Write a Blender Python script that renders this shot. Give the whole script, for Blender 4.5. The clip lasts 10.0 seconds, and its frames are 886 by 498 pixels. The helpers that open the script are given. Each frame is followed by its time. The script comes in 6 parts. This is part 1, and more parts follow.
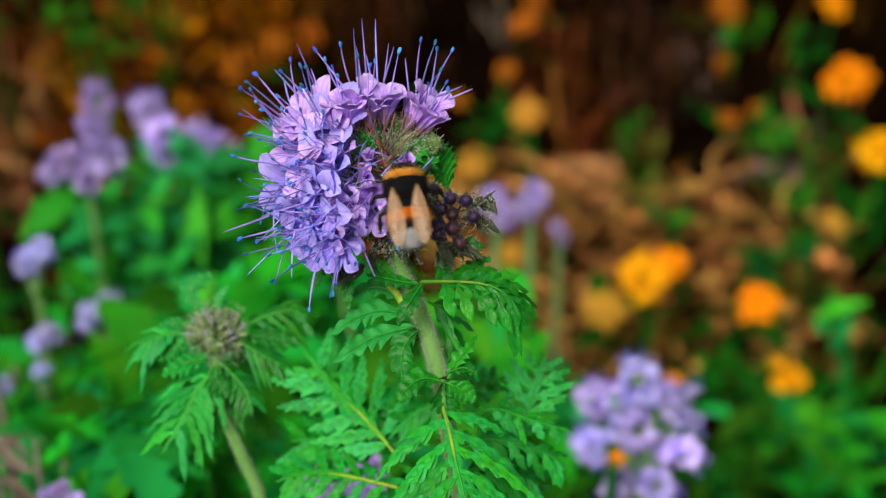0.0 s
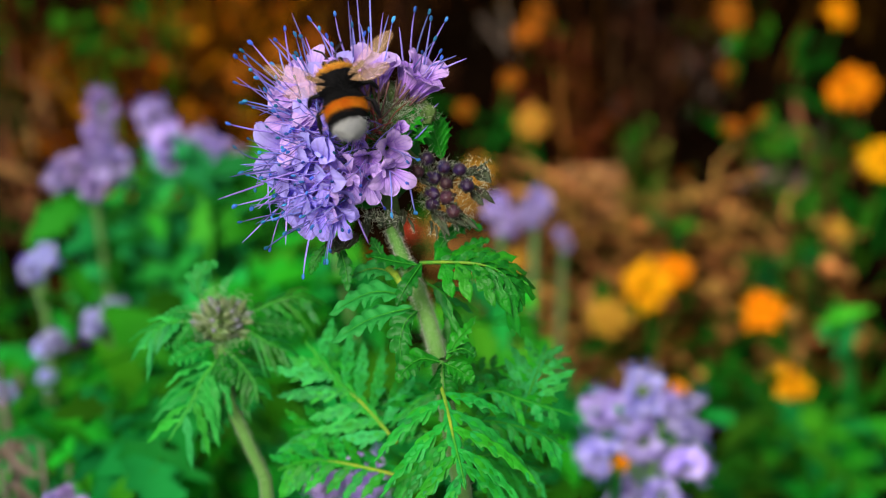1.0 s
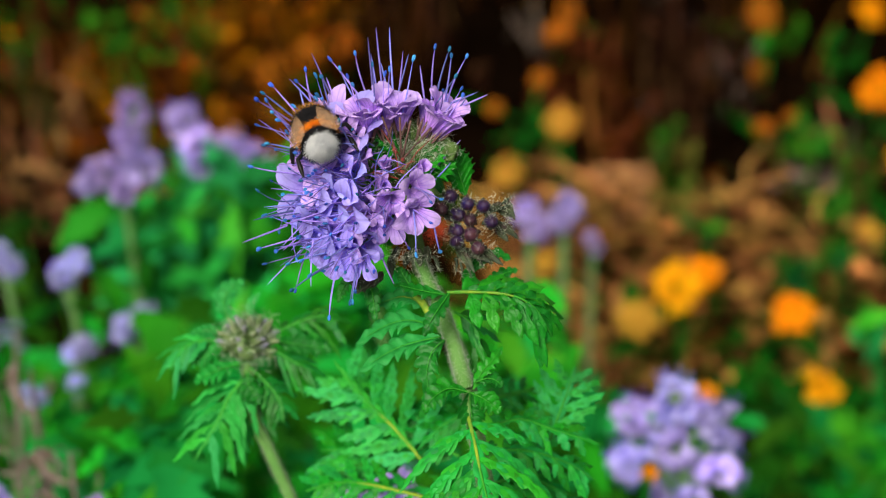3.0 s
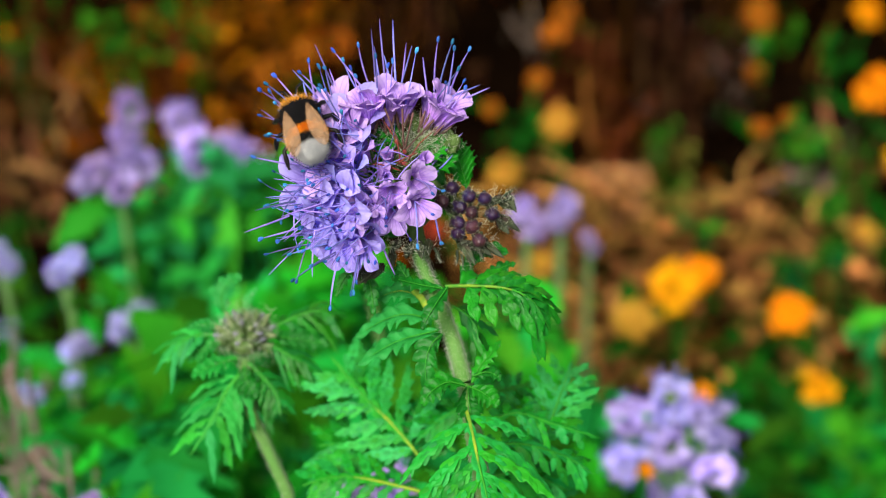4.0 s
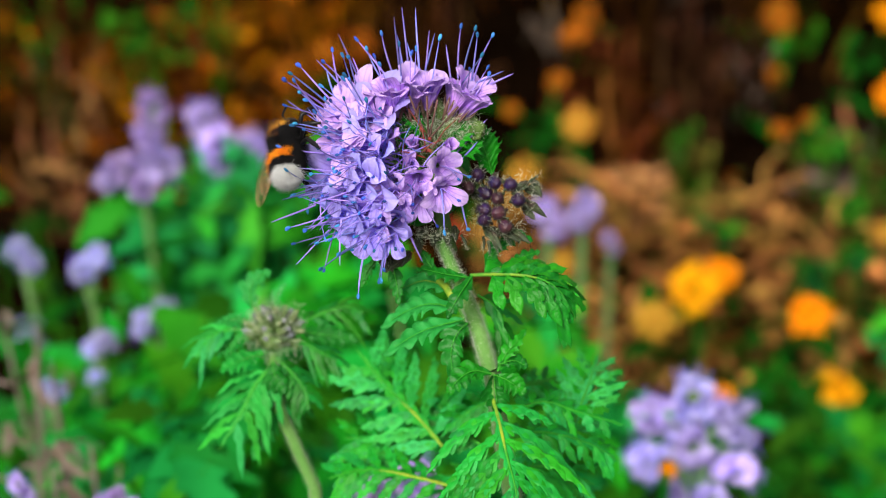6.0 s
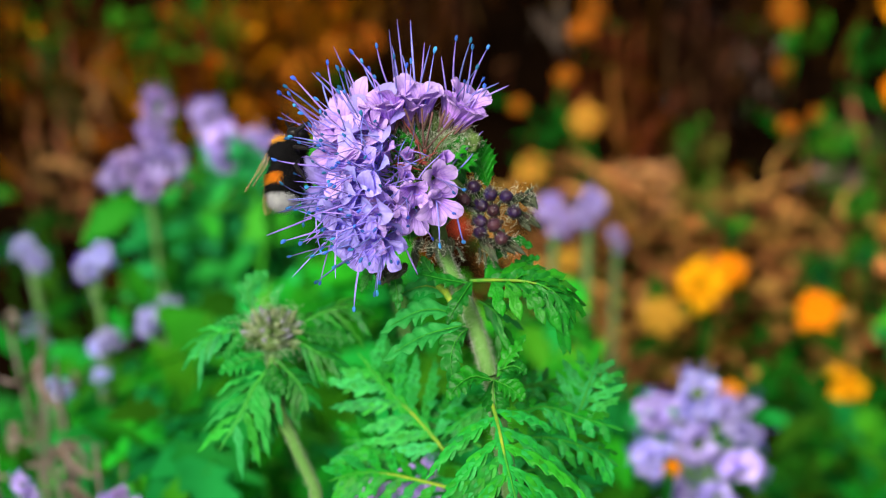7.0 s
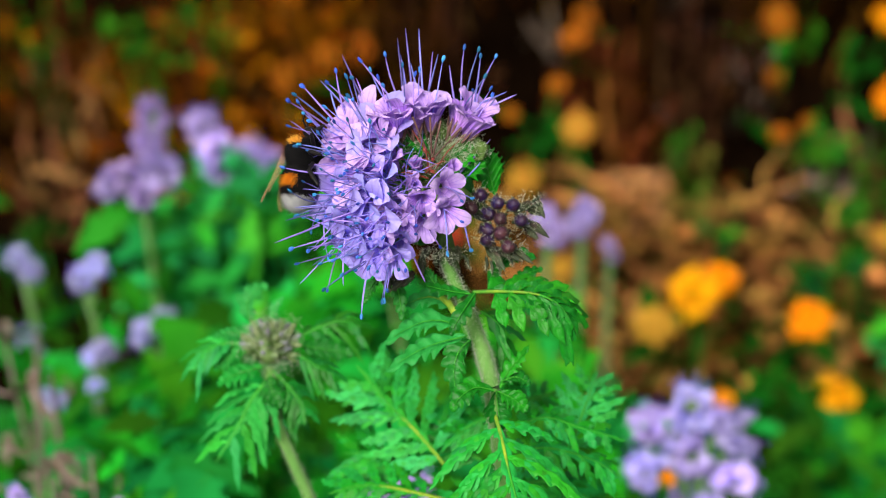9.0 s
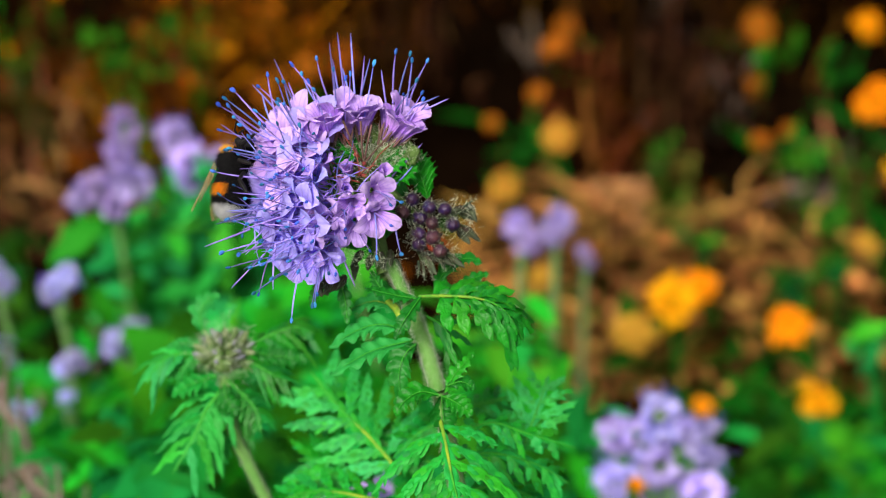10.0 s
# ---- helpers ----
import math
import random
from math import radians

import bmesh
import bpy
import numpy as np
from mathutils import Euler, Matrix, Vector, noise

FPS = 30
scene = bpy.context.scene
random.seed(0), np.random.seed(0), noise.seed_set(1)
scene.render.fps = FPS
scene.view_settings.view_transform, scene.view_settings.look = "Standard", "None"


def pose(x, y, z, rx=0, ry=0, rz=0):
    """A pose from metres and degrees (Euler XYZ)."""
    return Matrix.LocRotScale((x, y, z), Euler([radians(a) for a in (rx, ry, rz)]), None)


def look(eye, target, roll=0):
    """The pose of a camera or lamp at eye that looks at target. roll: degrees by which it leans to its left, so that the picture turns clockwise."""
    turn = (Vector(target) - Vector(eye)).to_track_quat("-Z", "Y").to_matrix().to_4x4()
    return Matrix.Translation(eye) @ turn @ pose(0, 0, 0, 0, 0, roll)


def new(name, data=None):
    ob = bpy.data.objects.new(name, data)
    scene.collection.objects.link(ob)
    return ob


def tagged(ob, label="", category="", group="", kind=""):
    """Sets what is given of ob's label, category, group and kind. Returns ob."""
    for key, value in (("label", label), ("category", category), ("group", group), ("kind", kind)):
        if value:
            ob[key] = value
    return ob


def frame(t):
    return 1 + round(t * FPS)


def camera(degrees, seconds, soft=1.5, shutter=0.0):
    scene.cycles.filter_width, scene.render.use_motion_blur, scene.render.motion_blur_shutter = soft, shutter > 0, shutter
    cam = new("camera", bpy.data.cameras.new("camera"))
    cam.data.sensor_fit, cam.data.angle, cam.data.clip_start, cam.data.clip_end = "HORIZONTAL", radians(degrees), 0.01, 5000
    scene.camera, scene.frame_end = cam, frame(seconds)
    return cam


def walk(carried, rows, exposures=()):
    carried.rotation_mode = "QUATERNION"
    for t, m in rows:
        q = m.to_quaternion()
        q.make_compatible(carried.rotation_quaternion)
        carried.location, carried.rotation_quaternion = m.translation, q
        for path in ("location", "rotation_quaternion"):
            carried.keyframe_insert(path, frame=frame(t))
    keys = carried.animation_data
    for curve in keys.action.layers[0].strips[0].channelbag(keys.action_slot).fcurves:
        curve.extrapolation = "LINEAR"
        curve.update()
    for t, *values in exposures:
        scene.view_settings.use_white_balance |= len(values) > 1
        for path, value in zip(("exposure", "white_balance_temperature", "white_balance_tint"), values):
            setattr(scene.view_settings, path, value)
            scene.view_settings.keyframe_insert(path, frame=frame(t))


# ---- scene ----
# A bumblebee works a lacy phacelia head in an autumn flower bed, under a grey sky.
import itertools

cam = camera(28.0, 10.0, soft=1.1, shutter=0.35)
cam.data.dof.use_dof = True
cam.data.dof.focus_distance = 0.330
cam.data.dof.aperture_fstop = 14.5
PATH = [
    [0, 0.0006, -0.0025, 0.74767, 59.867, -0.233, -1.012],
    [0.5, -0.00268, -0.00617, 0.74787, 60.313, -0.529, -0.994],
    [1, 0.0009, -0.00448, 0.74691, 60.2, -0.108, -0.9],
    [1.5, 0.00291, 0.00011, 0.74762, 60.078, 0.191, -0.705],
    [2, 0.00191, -0.00171, 0.74943, 60.063, 0.208, -0.331],
    [2.5, 0.00071, -0.00083, 0.7514, 59.958, 0.186, 0.021],
    [4, 0.00108, -0.00284, 0.7506, 60.04, 0.095, -0.036],
    [4.5, 0.0, 0.0, 0.75, 60.0, -0.0, 0.0],
    [5, 0.00423, -0.00261, 0.74907, 60.172, 0.324, -0.191],
    [5.5, 0.0001, -0.00285, 0.74841, 60.196, 0.109, 0.179],
    [6, -0.00107, -0.00419, 0.74922, 60.149, 0.207, 0.534],
    [7.5, 0.00238, -0.00141, 0.75078, 59.873, 0.493, 0.771],
    [8, 0.00296, 0.00073, 0.74983, 59.849, 0.572, 0.647],
    [8.5, 0.00383, -0.00254, 0.7507, 60.062, 0.576, 0.455],
    [9, -0.00055, -0.0034, 0.75277, 60.141, 0.264, 0.51],
    [9.5, 0.00454, -0.00292, 0.75166, 60.244, 0.462, 0.245],
    [10, 0.00751, -0.00404, 0.75209, 60.472, 0.502, 0.031],
]
EXPOSE = 0.73
walk(cam, [(t, pose(x, y, z, rx, ry, rz)) for t, x, y, z, rx, ry, rz in PATH], [(0.0, -0.30 + EXPOSE), (2.5, -0.35 + EXPOSE), (4.0, EXPOSE), (10.0, EXPOSE - 0.03)])

# ---- light ----
SUN_HEIGHT, SUN_TURN = 50.0, 203.0
world = bpy.data.worlds.new("grey_sky")
scene.world = world
world.use_nodes = True
wn = world.node_tree.nodes
sky = wn.new("ShaderNodeTexSky")
sky.sky_type, sky.sun_disc = "NISHITA", False
sky.sun_elevation, sky.sun_rotation = radians(SUN_HEIGHT), radians(SUN_TURN)
sky.air_density, sky.dust_density = 1.0, 4.0
cloud = wn.new("ShaderNodeHueSaturation")  # cloud cover takes most of the blue away
cloud.inputs["Saturation"].default_value = 0.03
world.node_tree.links.new(sky.outputs[0], cloud.inputs["Color"])
world.node_tree.links.new(cloud.outputs[0], wn["Background"].inputs[0])
wn["Background"].inputs[1].default_value = 0.075
sun = new("sun", bpy.data.lights.new("sun", "SUN"))
sun.data.energy, sun.data.angle, sun.data.color = 3.05, radians(24), (1.0, 0.94, 0.80)
sun.matrix_world = look((-0.55, -1.0, 1.9), (0, 0.3, 0.5))


# ---- materials ----
def material(name, base, second=None, scale=40.0, rough=0.6, through_light=0.0, bump=0.0, vary=0.0, metal=0.0, sheen=0.0, island=False, gloss=0.12, petal=None, skew=0.0):
    """Principled paint mixed from two colours by noise at two scales, with a share of light let through."""
    m = bpy.data.materials.new(name)
    m.use_nodes = True
    nt = m.node_tree
    n, link = nt.nodes, nt.links.new
    p = n["Principled BSDF"]
    p.inputs["Roughness"].default_value = rough
    p.inputs["Metallic"].default_value = metal
    p.inputs["Specular IOR Level"].default_value = gloss
    if sheen:
        p.inputs["Sheen Weight"].default_value = sheen
    tex = n.new("ShaderNodeTexCoord")
    big, fine = n.new("ShaderNodeTexNoise"), n.new("ShaderNodeTexNoise")
    big.inputs["Scale"].default_value, fine.inputs["Scale"].default_value = scale, scale * 7
    for q in (big, fine):
        link(tex.outputs["Object"], q.inputs["Vector"])
    add = n.new("ShaderNodeMath")
    add.operation = "MULTIPLY_ADD"
    link(fine.outputs["Fac"], add.inputs[0])
    add.inputs[1].default_value = 0.5
    link(big.outputs["Fac"], add.inputs[2])
    spread = n.new("ShaderNodeMapRange")
    spread.inputs["From Min"].default_value, spread.inputs["From Max"].default_value = 0.5, 1.0
    link(add.outputs[0], spread.inputs["Value"])
    mix = n.new("ShaderNodeMix")
    mix.data_type = "RGBA"
    mix.inputs["A"].default_value = (*base, 1)
    mix.inputs["B"].default_value = (*(second or [v * 0.7 for v in base]), 1)
    link(spread.outputs[0], mix.inputs["Factor"])
    colour = mix.outputs["Result"]
    if vary:
        hsv = n.new("ShaderNodeHueSaturation")
        if island:
            src = n.new("ShaderNodeNewGeometry").outputs["Random Per Island"]
        else:
            src = n.new("ShaderNodeObjectInfo").outputs["Random"]
        for key, low, high in (("Hue", 0.5 - 0.025 * vary, 0.5 + 0.025 * vary), ("Value", max(0.1, 1 - 0.45 * vary), 1 + 0.45 * vary)):
            r = n.new("ShaderNodeMapRange")
            r.inputs["To Min"].default_value, r.inputs["To Max"].default_value = low, high
            if key == "Value":
                w = n.new("ShaderNodeMath")
                w.operation = "FRACT"
                k = n.new("ShaderNodeMath")
                k.operation = "MULTIPLY"
                k.inputs[1].default_value = 7.31
                link(src, k.inputs[0])
                link(k.outputs[0], w.inputs[0])
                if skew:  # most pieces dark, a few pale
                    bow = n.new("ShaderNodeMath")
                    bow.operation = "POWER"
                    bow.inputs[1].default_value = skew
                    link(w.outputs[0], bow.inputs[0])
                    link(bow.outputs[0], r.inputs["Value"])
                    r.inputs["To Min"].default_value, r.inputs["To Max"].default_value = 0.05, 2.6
                else:
                    link(w.outputs[0], r.inputs["Value"])
            else:
                link(src, r.inputs["Value"])
            link(r.outputs[0], hsv.inputs[key])
        link(colour, hsv.inputs["Color"])
        colour = hsv.outputs["Color"]
    if petal:  # fine dark veins running out from the throat, and a paler rim
        ang = n.new("ShaderNodeTexGradient")
        ang.gradient_type = "RADIAL"
        link(tex.outputs["Object"], ang.inputs["Vector"])
        mul, sine, power = n.new("ShaderNodeMath"), n.new("ShaderNodeMath"), n.new("ShaderNodeMath")
        mul.operation, sine.operation, power.operation = "MULTIPLY", "SINE", "POWER"
        mul.inputs[1].default_value = 6.2832 * 20
        link(ang.outputs["Fac"], mul.inputs[0])
        link(mul.outputs[0], sine.inputs[0])
        vein = n.new("ShaderNodeMapRange")
        vein.inputs["From Min"].default_value, vein.inputs["From Max"].default_value = 0.55, 1.0
        vein.inputs["To Max"].default_value = 0.65
        link(sine.outputs[0], vein.inputs["Value"])
        streak = n.new("ShaderNodeMix")
        streak.data_type = "RGBA"
        link(vein.outputs[0], streak.inputs["Factor"])
        link(colour, streak.inputs["A"])
        streak.inputs["B"].default_value = (0.16, 0.06, 0.50, 1)
        rim_len, rim = n.new("ShaderNodeVectorMath"), n.new("ShaderNodeMapRange")
        rim_len.operation = "LENGTH"
        link(tex.outputs["Object"], rim_len.inputs[0])
        link(rim_len.outputs["Value"], rim.inputs["Value"])
        rim.inputs["From Min"].default_value, rim.inputs["From Max"].default_value = 0.0035, 0.0085
        rim.inputs["To Max"].default_value = 0.5
        pale = n.new("ShaderNodeMix")
        pale.data_type = "RGBA"
        link(rim.outputs[0], pale.inputs["Factor"])
        link(streak.outputs["Result"], pale.inputs["A"])
        pale.inputs["B"].default_value = (*petal, 1)
        colour = pale.outputs["Result"]
    link(colour, p.inputs["Base Color"])
    if bump:
        b = n.new("ShaderNodeBump")
        b.inputs["Strength"].default_value = bump
        b.inputs["Distance"].default_value = 0.0004
        link(fine.outputs["Fac"], b.inputs["Height"])
        link(b.outputs[0], p.inputs["Normal"])
    if through_light:
        tr, mx = n.new("ShaderNodeBsdfTranslucent"), n.new("ShaderNodeMixShader")
        link(colour, tr.inputs["Color"])
        mx.inputs[0].default_value = through_light
        link(p.outputs[0], mx.inputs[1])
        link(tr.outputs[0], mx.inputs[2])
        link(mx.outputs[0], n["Material Output"].inputs["Surface"])
    return m


PETAL = material("lilac_petal", (0.58, 0.33, 0.84), (0.33, 0.14, 0.70), 260, 0.5, 0.22, 0.3, 0.8, petal=(0.78, 0.60, 0.92))
PETAL_BLUE = material("periwinkle_petal", (0.38, 0.30, 0.90), (0.17, 0.12, 0.74), 260, 0.5, 0.22, 0.3, 0.8, petal=(0.52, 0.50, 0.95))
BED_LILAC = material("soft_lilac_petal", (0.69, 0.56, 0.87), (0.40, 0.28, 0.72), 150, 0.55, 0.25, 0.2, 0.5, gloss=0.03)
BED_SOFT = material("pale_violet_petal", (0.70, 0.62, 0.94), (0.46, 0.39, 0.86), 110, 0.55, 0.2, 0.2, 0.7, gloss=0.03)
BED_BLUE = material("soft_blue_petal", (0.62, 0.63, 0.90), (0.42, 0.42, 0.80), 150, 0.55, 0.25, 0.2, 0.5, gloss=0.03)
THROAT = material("pale_throat", (0.50, 0.30, 0.72), (0.38, 0.20, 0.62), 300, 0.6, 0.3)
FILAMENT = material("violet_filament", (0.32, 0.27, 0.72), (0.13, 0.095, 0.52), 250, 0.5, 0.1, 0, 1.2)
ANTHER = material("blue_anther", (0.06, 0.26, 0.62), (0.03, 0.11, 0.40), 800, 0.7, 0, 0.6, 1.3)
LEAF = material("fern_green_leaf", (0.020, 0.37, 0.040), (0.006, 0.20, 0.013), 90, 0.48, 0.22, 0.3, 0.6, gloss=0.16, island=True)
LEAF_PALE = material("downy_green_leaf", (0.038, 0.40, 0.072), (0.010, 0.22, 0.022), 110, 0.55, 0.2, 0.3, 0.6, gloss=0.16, island=True)
LEAF_BRIGHT = material("fresh_green_leaf", (0.024, 0.33, 0.012), (0.006, 0.16, 0.008), 140, 0.42, 0.25, 0.6, 0.5, gloss=0.22, island=True)
LEAF_DARK = material("deep_green_leaf", (0.012, 0.24, 0.014), (0.004, 0.12, 0.006), 90, 0.45, 0.25, 0.5, 0.6, gloss=0.22, island=True)
RIB_YELLOW = material("yellow_rib", (0.32, 0.40, 0.03), (0.03, 0.26, 0.03), 130, 0.5, 0.1, 0.3)
RIB = material("green_rib", (0.055, 0.34, 0.03), (0.03, 0.26, 0.02), 120, 0.5, 0.1, 0.3)
STEM = material("pale_hairy_stem", (0.14, 0.31, 0.07), (0.08, 0.22, 0.04), 150, 0.6, 0.05, 0.4, 0, 0, 0.3)
HAIR = material("silver_hair", (0.80, 0.84, 0.70), (0.62, 0.66, 0.52), 200, 0.6, 0.5)
CALYX = material("grey_green_calyx", (0.13, 0.23, 0.06), (0.06, 0.12, 0.03), 300, 0.7, 0.1, 0.5, 0.5)
BUD = material("dark_purple_bud", (0.030, 0.008, 0.012), (0.010, 0.008, 0.085), 700, 0.28, 0, 0.5, 0.7, gloss=0.4)
BUD_RED = material("russet_purple_bud", (0.075, 0.024, 0.018), (0.016, 0.008, 0.034), 500, 0.32, 0, 0.6, 0.7, gloss=0.4)
BUD_TAN = material("olive_tan_bud", (0.062, 0.074, 0.044), (0.025, 0.04, 0.025), 300, 0.7, 0.05, 0.5, 0.8)
SEPAL = material("dull_olive_sepal", (0.06, 0.10, 0.04), (0.06, 0.03, 0.035), 300, 0.7, 0.05, 0.5, 0.5)
BUD_MAUVE = material("mauve_grey_bud", (0.30, 0.25, 0.31), (0.14, 0.18, 0.24), 300, 0.7, 0.05, 0.5, 0.6)
BUD_STRAW = material("straw_green_bud", (0.27, 0.27, 0.15), (0.10, 0.20, 0.08), 300, 0.7, 0.05, 0.5, 0.6)
RED_STALK = material("russet_stalk", (0.34, 0.06, 0.04), (0.20, 0.06, 0.06), 200, 0.5, 0.1, 0.3, 0.6)
MAUVE_STALK = material("brown_mauve_stalk", (0.22, 0.10, 0.10), (0.10, 0.07, 0.05), 300, 0.7, 0.05, 0.4)
FUR_BLACK = material("black_fur", (0.006, 0.006, 0.007), (0.012, 0.011, 0.012), 600, 0.75)
FUR_ORANGE = material("orange_fur", (0.90, 0.35, 0.02), (0.72, 0.16, 0.006), 450, 0.8, 0.15)
FUR_COLLAR = material("tawny_yellow_fur", (0.80, 0.40, 0.06), (0.56, 0.22, 0.02), 450, 0.8, 0.15)
FUR_WHITE = material("greyish_white_fur", (0.88, 0.88, 0.86), (0.60, 0.61, 0.63), 420, 0.8, 0.15)
CHITIN = material("black_chitin", (0.008, 0.008, 0.010), (0.014, 0.012, 0.012), 500, 0.3)
WING_VEIN = material("brown_vein", (0.22, 0.13, 0.06), (0.14, 0.07, 0.03), 400, 0.5)
# far below damp earth: the shade between dense plants is put into this colour
SOIL = material("shade_dark_soil", (0.006, 0.0028, 0.0012), (0.002, 0.001, 0.0005), 9, 0.95, 0, 1.0, gloss=0.0)
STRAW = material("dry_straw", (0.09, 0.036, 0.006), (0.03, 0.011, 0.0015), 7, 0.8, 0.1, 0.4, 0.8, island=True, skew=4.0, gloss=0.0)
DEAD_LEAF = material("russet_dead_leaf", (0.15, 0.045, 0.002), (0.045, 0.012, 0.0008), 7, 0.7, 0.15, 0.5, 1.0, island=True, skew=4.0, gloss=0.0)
BED_GREEN = material("bed_foliage", (0.018, 0.36, 0.018), (0.005, 0.19, 0.008), 12, 0.55, 0.30, 0.4, 1.2, island=True, gloss=0.03)
BED_TEAL = material("dewy_foliage", (0.032, 0.37, 0.056), (0.010, 0.22, 0.026), 12, 0.55, 0.30, 0.4, 1.2, island=True, gloss=0.03)
BED_DARK = material("deep_bed_foliage", (0.012, 0.13, 0.006), (0.005, 0.06, 0.003), 12, 0.55, 0.25, 0.4, 1.4, island=True, gloss=0.03)
MOSSY = material("mossy_green_leaf", (0.050, 0.26, 0.014), (0.016, 0.12, 0.005), 12, 0.55, 0.30, 0.4, 1.2, island=True, gloss=0.03)
RAY_YELLOW = material("golden_ray", (0.82, 0.44, 0.005), (0.80, 0.34, 0.004), 60, 0.55, 0.25, 0.2, 0.3, gloss=0.03)
RAY_ORANGE = material("orange_ray", (0.90, 0.34, 0.004), (0.85, 0.26, 0.003), 60, 0.55, 0.25, 0.2, 0.3, gloss=0.03)
RAY_PALE = material("faded_yellow_ray", (0.62, 0.33, 0.04), (0.45, 0.20, 0.02), 60, 0.55, 0.25, 0.2, 0.4, gloss=0.03)
RAY_DULL = material("withered_orange_ray", (0.46, 0.14, 0.008), (0.22, 0.06, 0.005), 60, 0.6, 0.2, 0.2, 0.4, gloss=0.03)
DISC = material("brown_disc", (0.86, 0.40, 0.006), (0.74, 0.30, 0.005), 300, 0.8, 0, 0.8, gloss=0.03)
RED_RAY = material("red_petal", (0.42, 0.05, 0.02), (0.30, 0.03, 0.012), 80, 0.55, 0.25, 0.2)


def wing_film():
    m = bpy.data.materials.new("smoky_wing_film")
    m.use_nodes = True
    n, link = m.node_tree.nodes, m.node_tree.links.new
    p = n["Principled BSDF"]
    p.inputs["Base Color"].default_value = (0.47, 0.27, 0.14, 1)
    p.inputs["Roughness"].default_value = 0.45
    noise_tex = n.new("ShaderNodeTexNoise")
    noise_tex.inputs["Scale"].default_value = 500
    r = n.new("ShaderNodeMapRange")
    r.inputs["To Min"].default_value, r.inputs["To Max"].default_value = 0.28, 0.52
    link(noise_tex.outputs["Fac"], r.inputs["Value"])
    link(r.outputs[0], p.inputs["Alpha"])
    return m


WING = wing_film()
WING_VEIN.node_tree.nodes["Principled BSDF"].inputs["Alpha"].default_value = 0.5


# ---- shape helpers ----
class Shape:
    """Gathers vertices and faces of one mesh."""

    def __init__(self):
        self.v, self.f, self.m = [], [], []

    def grid(self, rows, mat=0):
        """rows: equally long rows of points, skinned in order."""
        k, w = len(self.v), len(rows[0])
        for r in rows:
            self.v.extend(r)
        for i, j in itertools.product(range(len(rows) - 1), range(w - 1)):
            a = k + i * w + j
            self.f.append((a, a + 1, a + w + 1, a + w))
            self.m.append(mat)

    def tube(self, points, radii, sides=6, mat=0):
        points = [Vector(p) for p in points]
        rows = []
        for i, p in enumerate(points):
            way = (points[min(i + 1, len(points) - 1)] - points[max(i - 1, 0)]).normalized()
            side = way.orthogonal().normalized() if not rows else (old - way * old.dot(way)).normalized()
            old = side
            up = way.cross(side)
            r = radii[i] if isinstance(radii, (list, tuple)) else radii
            rows.append([p + (side * math.cos(a) + up * math.sin(a)) * r for a in [2 * math.pi * s / sides for s in range(sides + 1)]])
        self.grid(rows, mat)

    def ball(self, centre, size, rings=6, sides=8, mat=0, turn=None):
        turn = turn or Matrix.Identity(3)
        rows = []
        for i in range(rings + 1):
            a = math.pi * (0.02 + 0.96 * i / rings)
            rows.append([Vector(centre) + turn @ Vector((size[0] * math.sin(a) * math.cos(b), size[1] * math.sin(a) * math.sin(b), size[2] * math.cos(a)))
                         for b in [2 * math.pi * s / sides for s in range(sides + 1)]])
        self.grid(rows, mat)

    def sliver(self, base, tip, width, mat=0):
        base, tip = Vector(base), Vector(tip)
        side = (tip - base).orthogonal().normalized() * width
        other = (tip - base).normalized().cross(side)
        k = len(self.v)
        self.v.extend([base + side, base - side * 0.5 + other * 0.87, base - side * 0.5 - other * 0.87, tip])
        for q in ((0, 1, 3), (1, 2, 3), (2, 0, 3)):
            self.f.append(tuple(k + x for x in q))
            self.m.append(mat)

    def mesh(self, name, *mats, smooth=True):
        me = bpy.data.meshes.new(name)
        me.from_pydata([tuple(p) for p in self.v], [], self.f)
        for m in mats:
            me.materials.append(m)
        me.polygons.foreach_set("material_index", self.m)
        me.polygons.foreach_set("use_smooth", [smooth] * len(self.f))
        me.update()
        return me


def part(name, mesh, parent, m=None, label=""):
    ob = new(name, mesh)
    ob.parent = parent
    if m is not None:
        ob.matrix_basis = m
    return tagged(ob, label)


def frame_along(base, way, face):
    """A pose at base with y along way and z near face."""
    y = Vector(way).normalized()
    z = Vector(face) - y * Vector(face).dot(y)
    z = z.normalized() if z.length > 1e-6 else y.orthogonal().normalized()
    x = y.cross(z)
    m = Matrix((x, y, z)).transposed().to_4x4()
    m.translation = base
    return m


def frame_up(base, way, spin=0.0):
    """A pose at base with z along way."""
    m = Vector(way).to_track_quat("Z", "Y").to_matrix().to_4x4() @ Matrix.Rotation(spin, 4, "Z")
    m.translation = base
    return m


def cm(*p):
    return Vector(p) * 0.01


rng = random.Random(7)


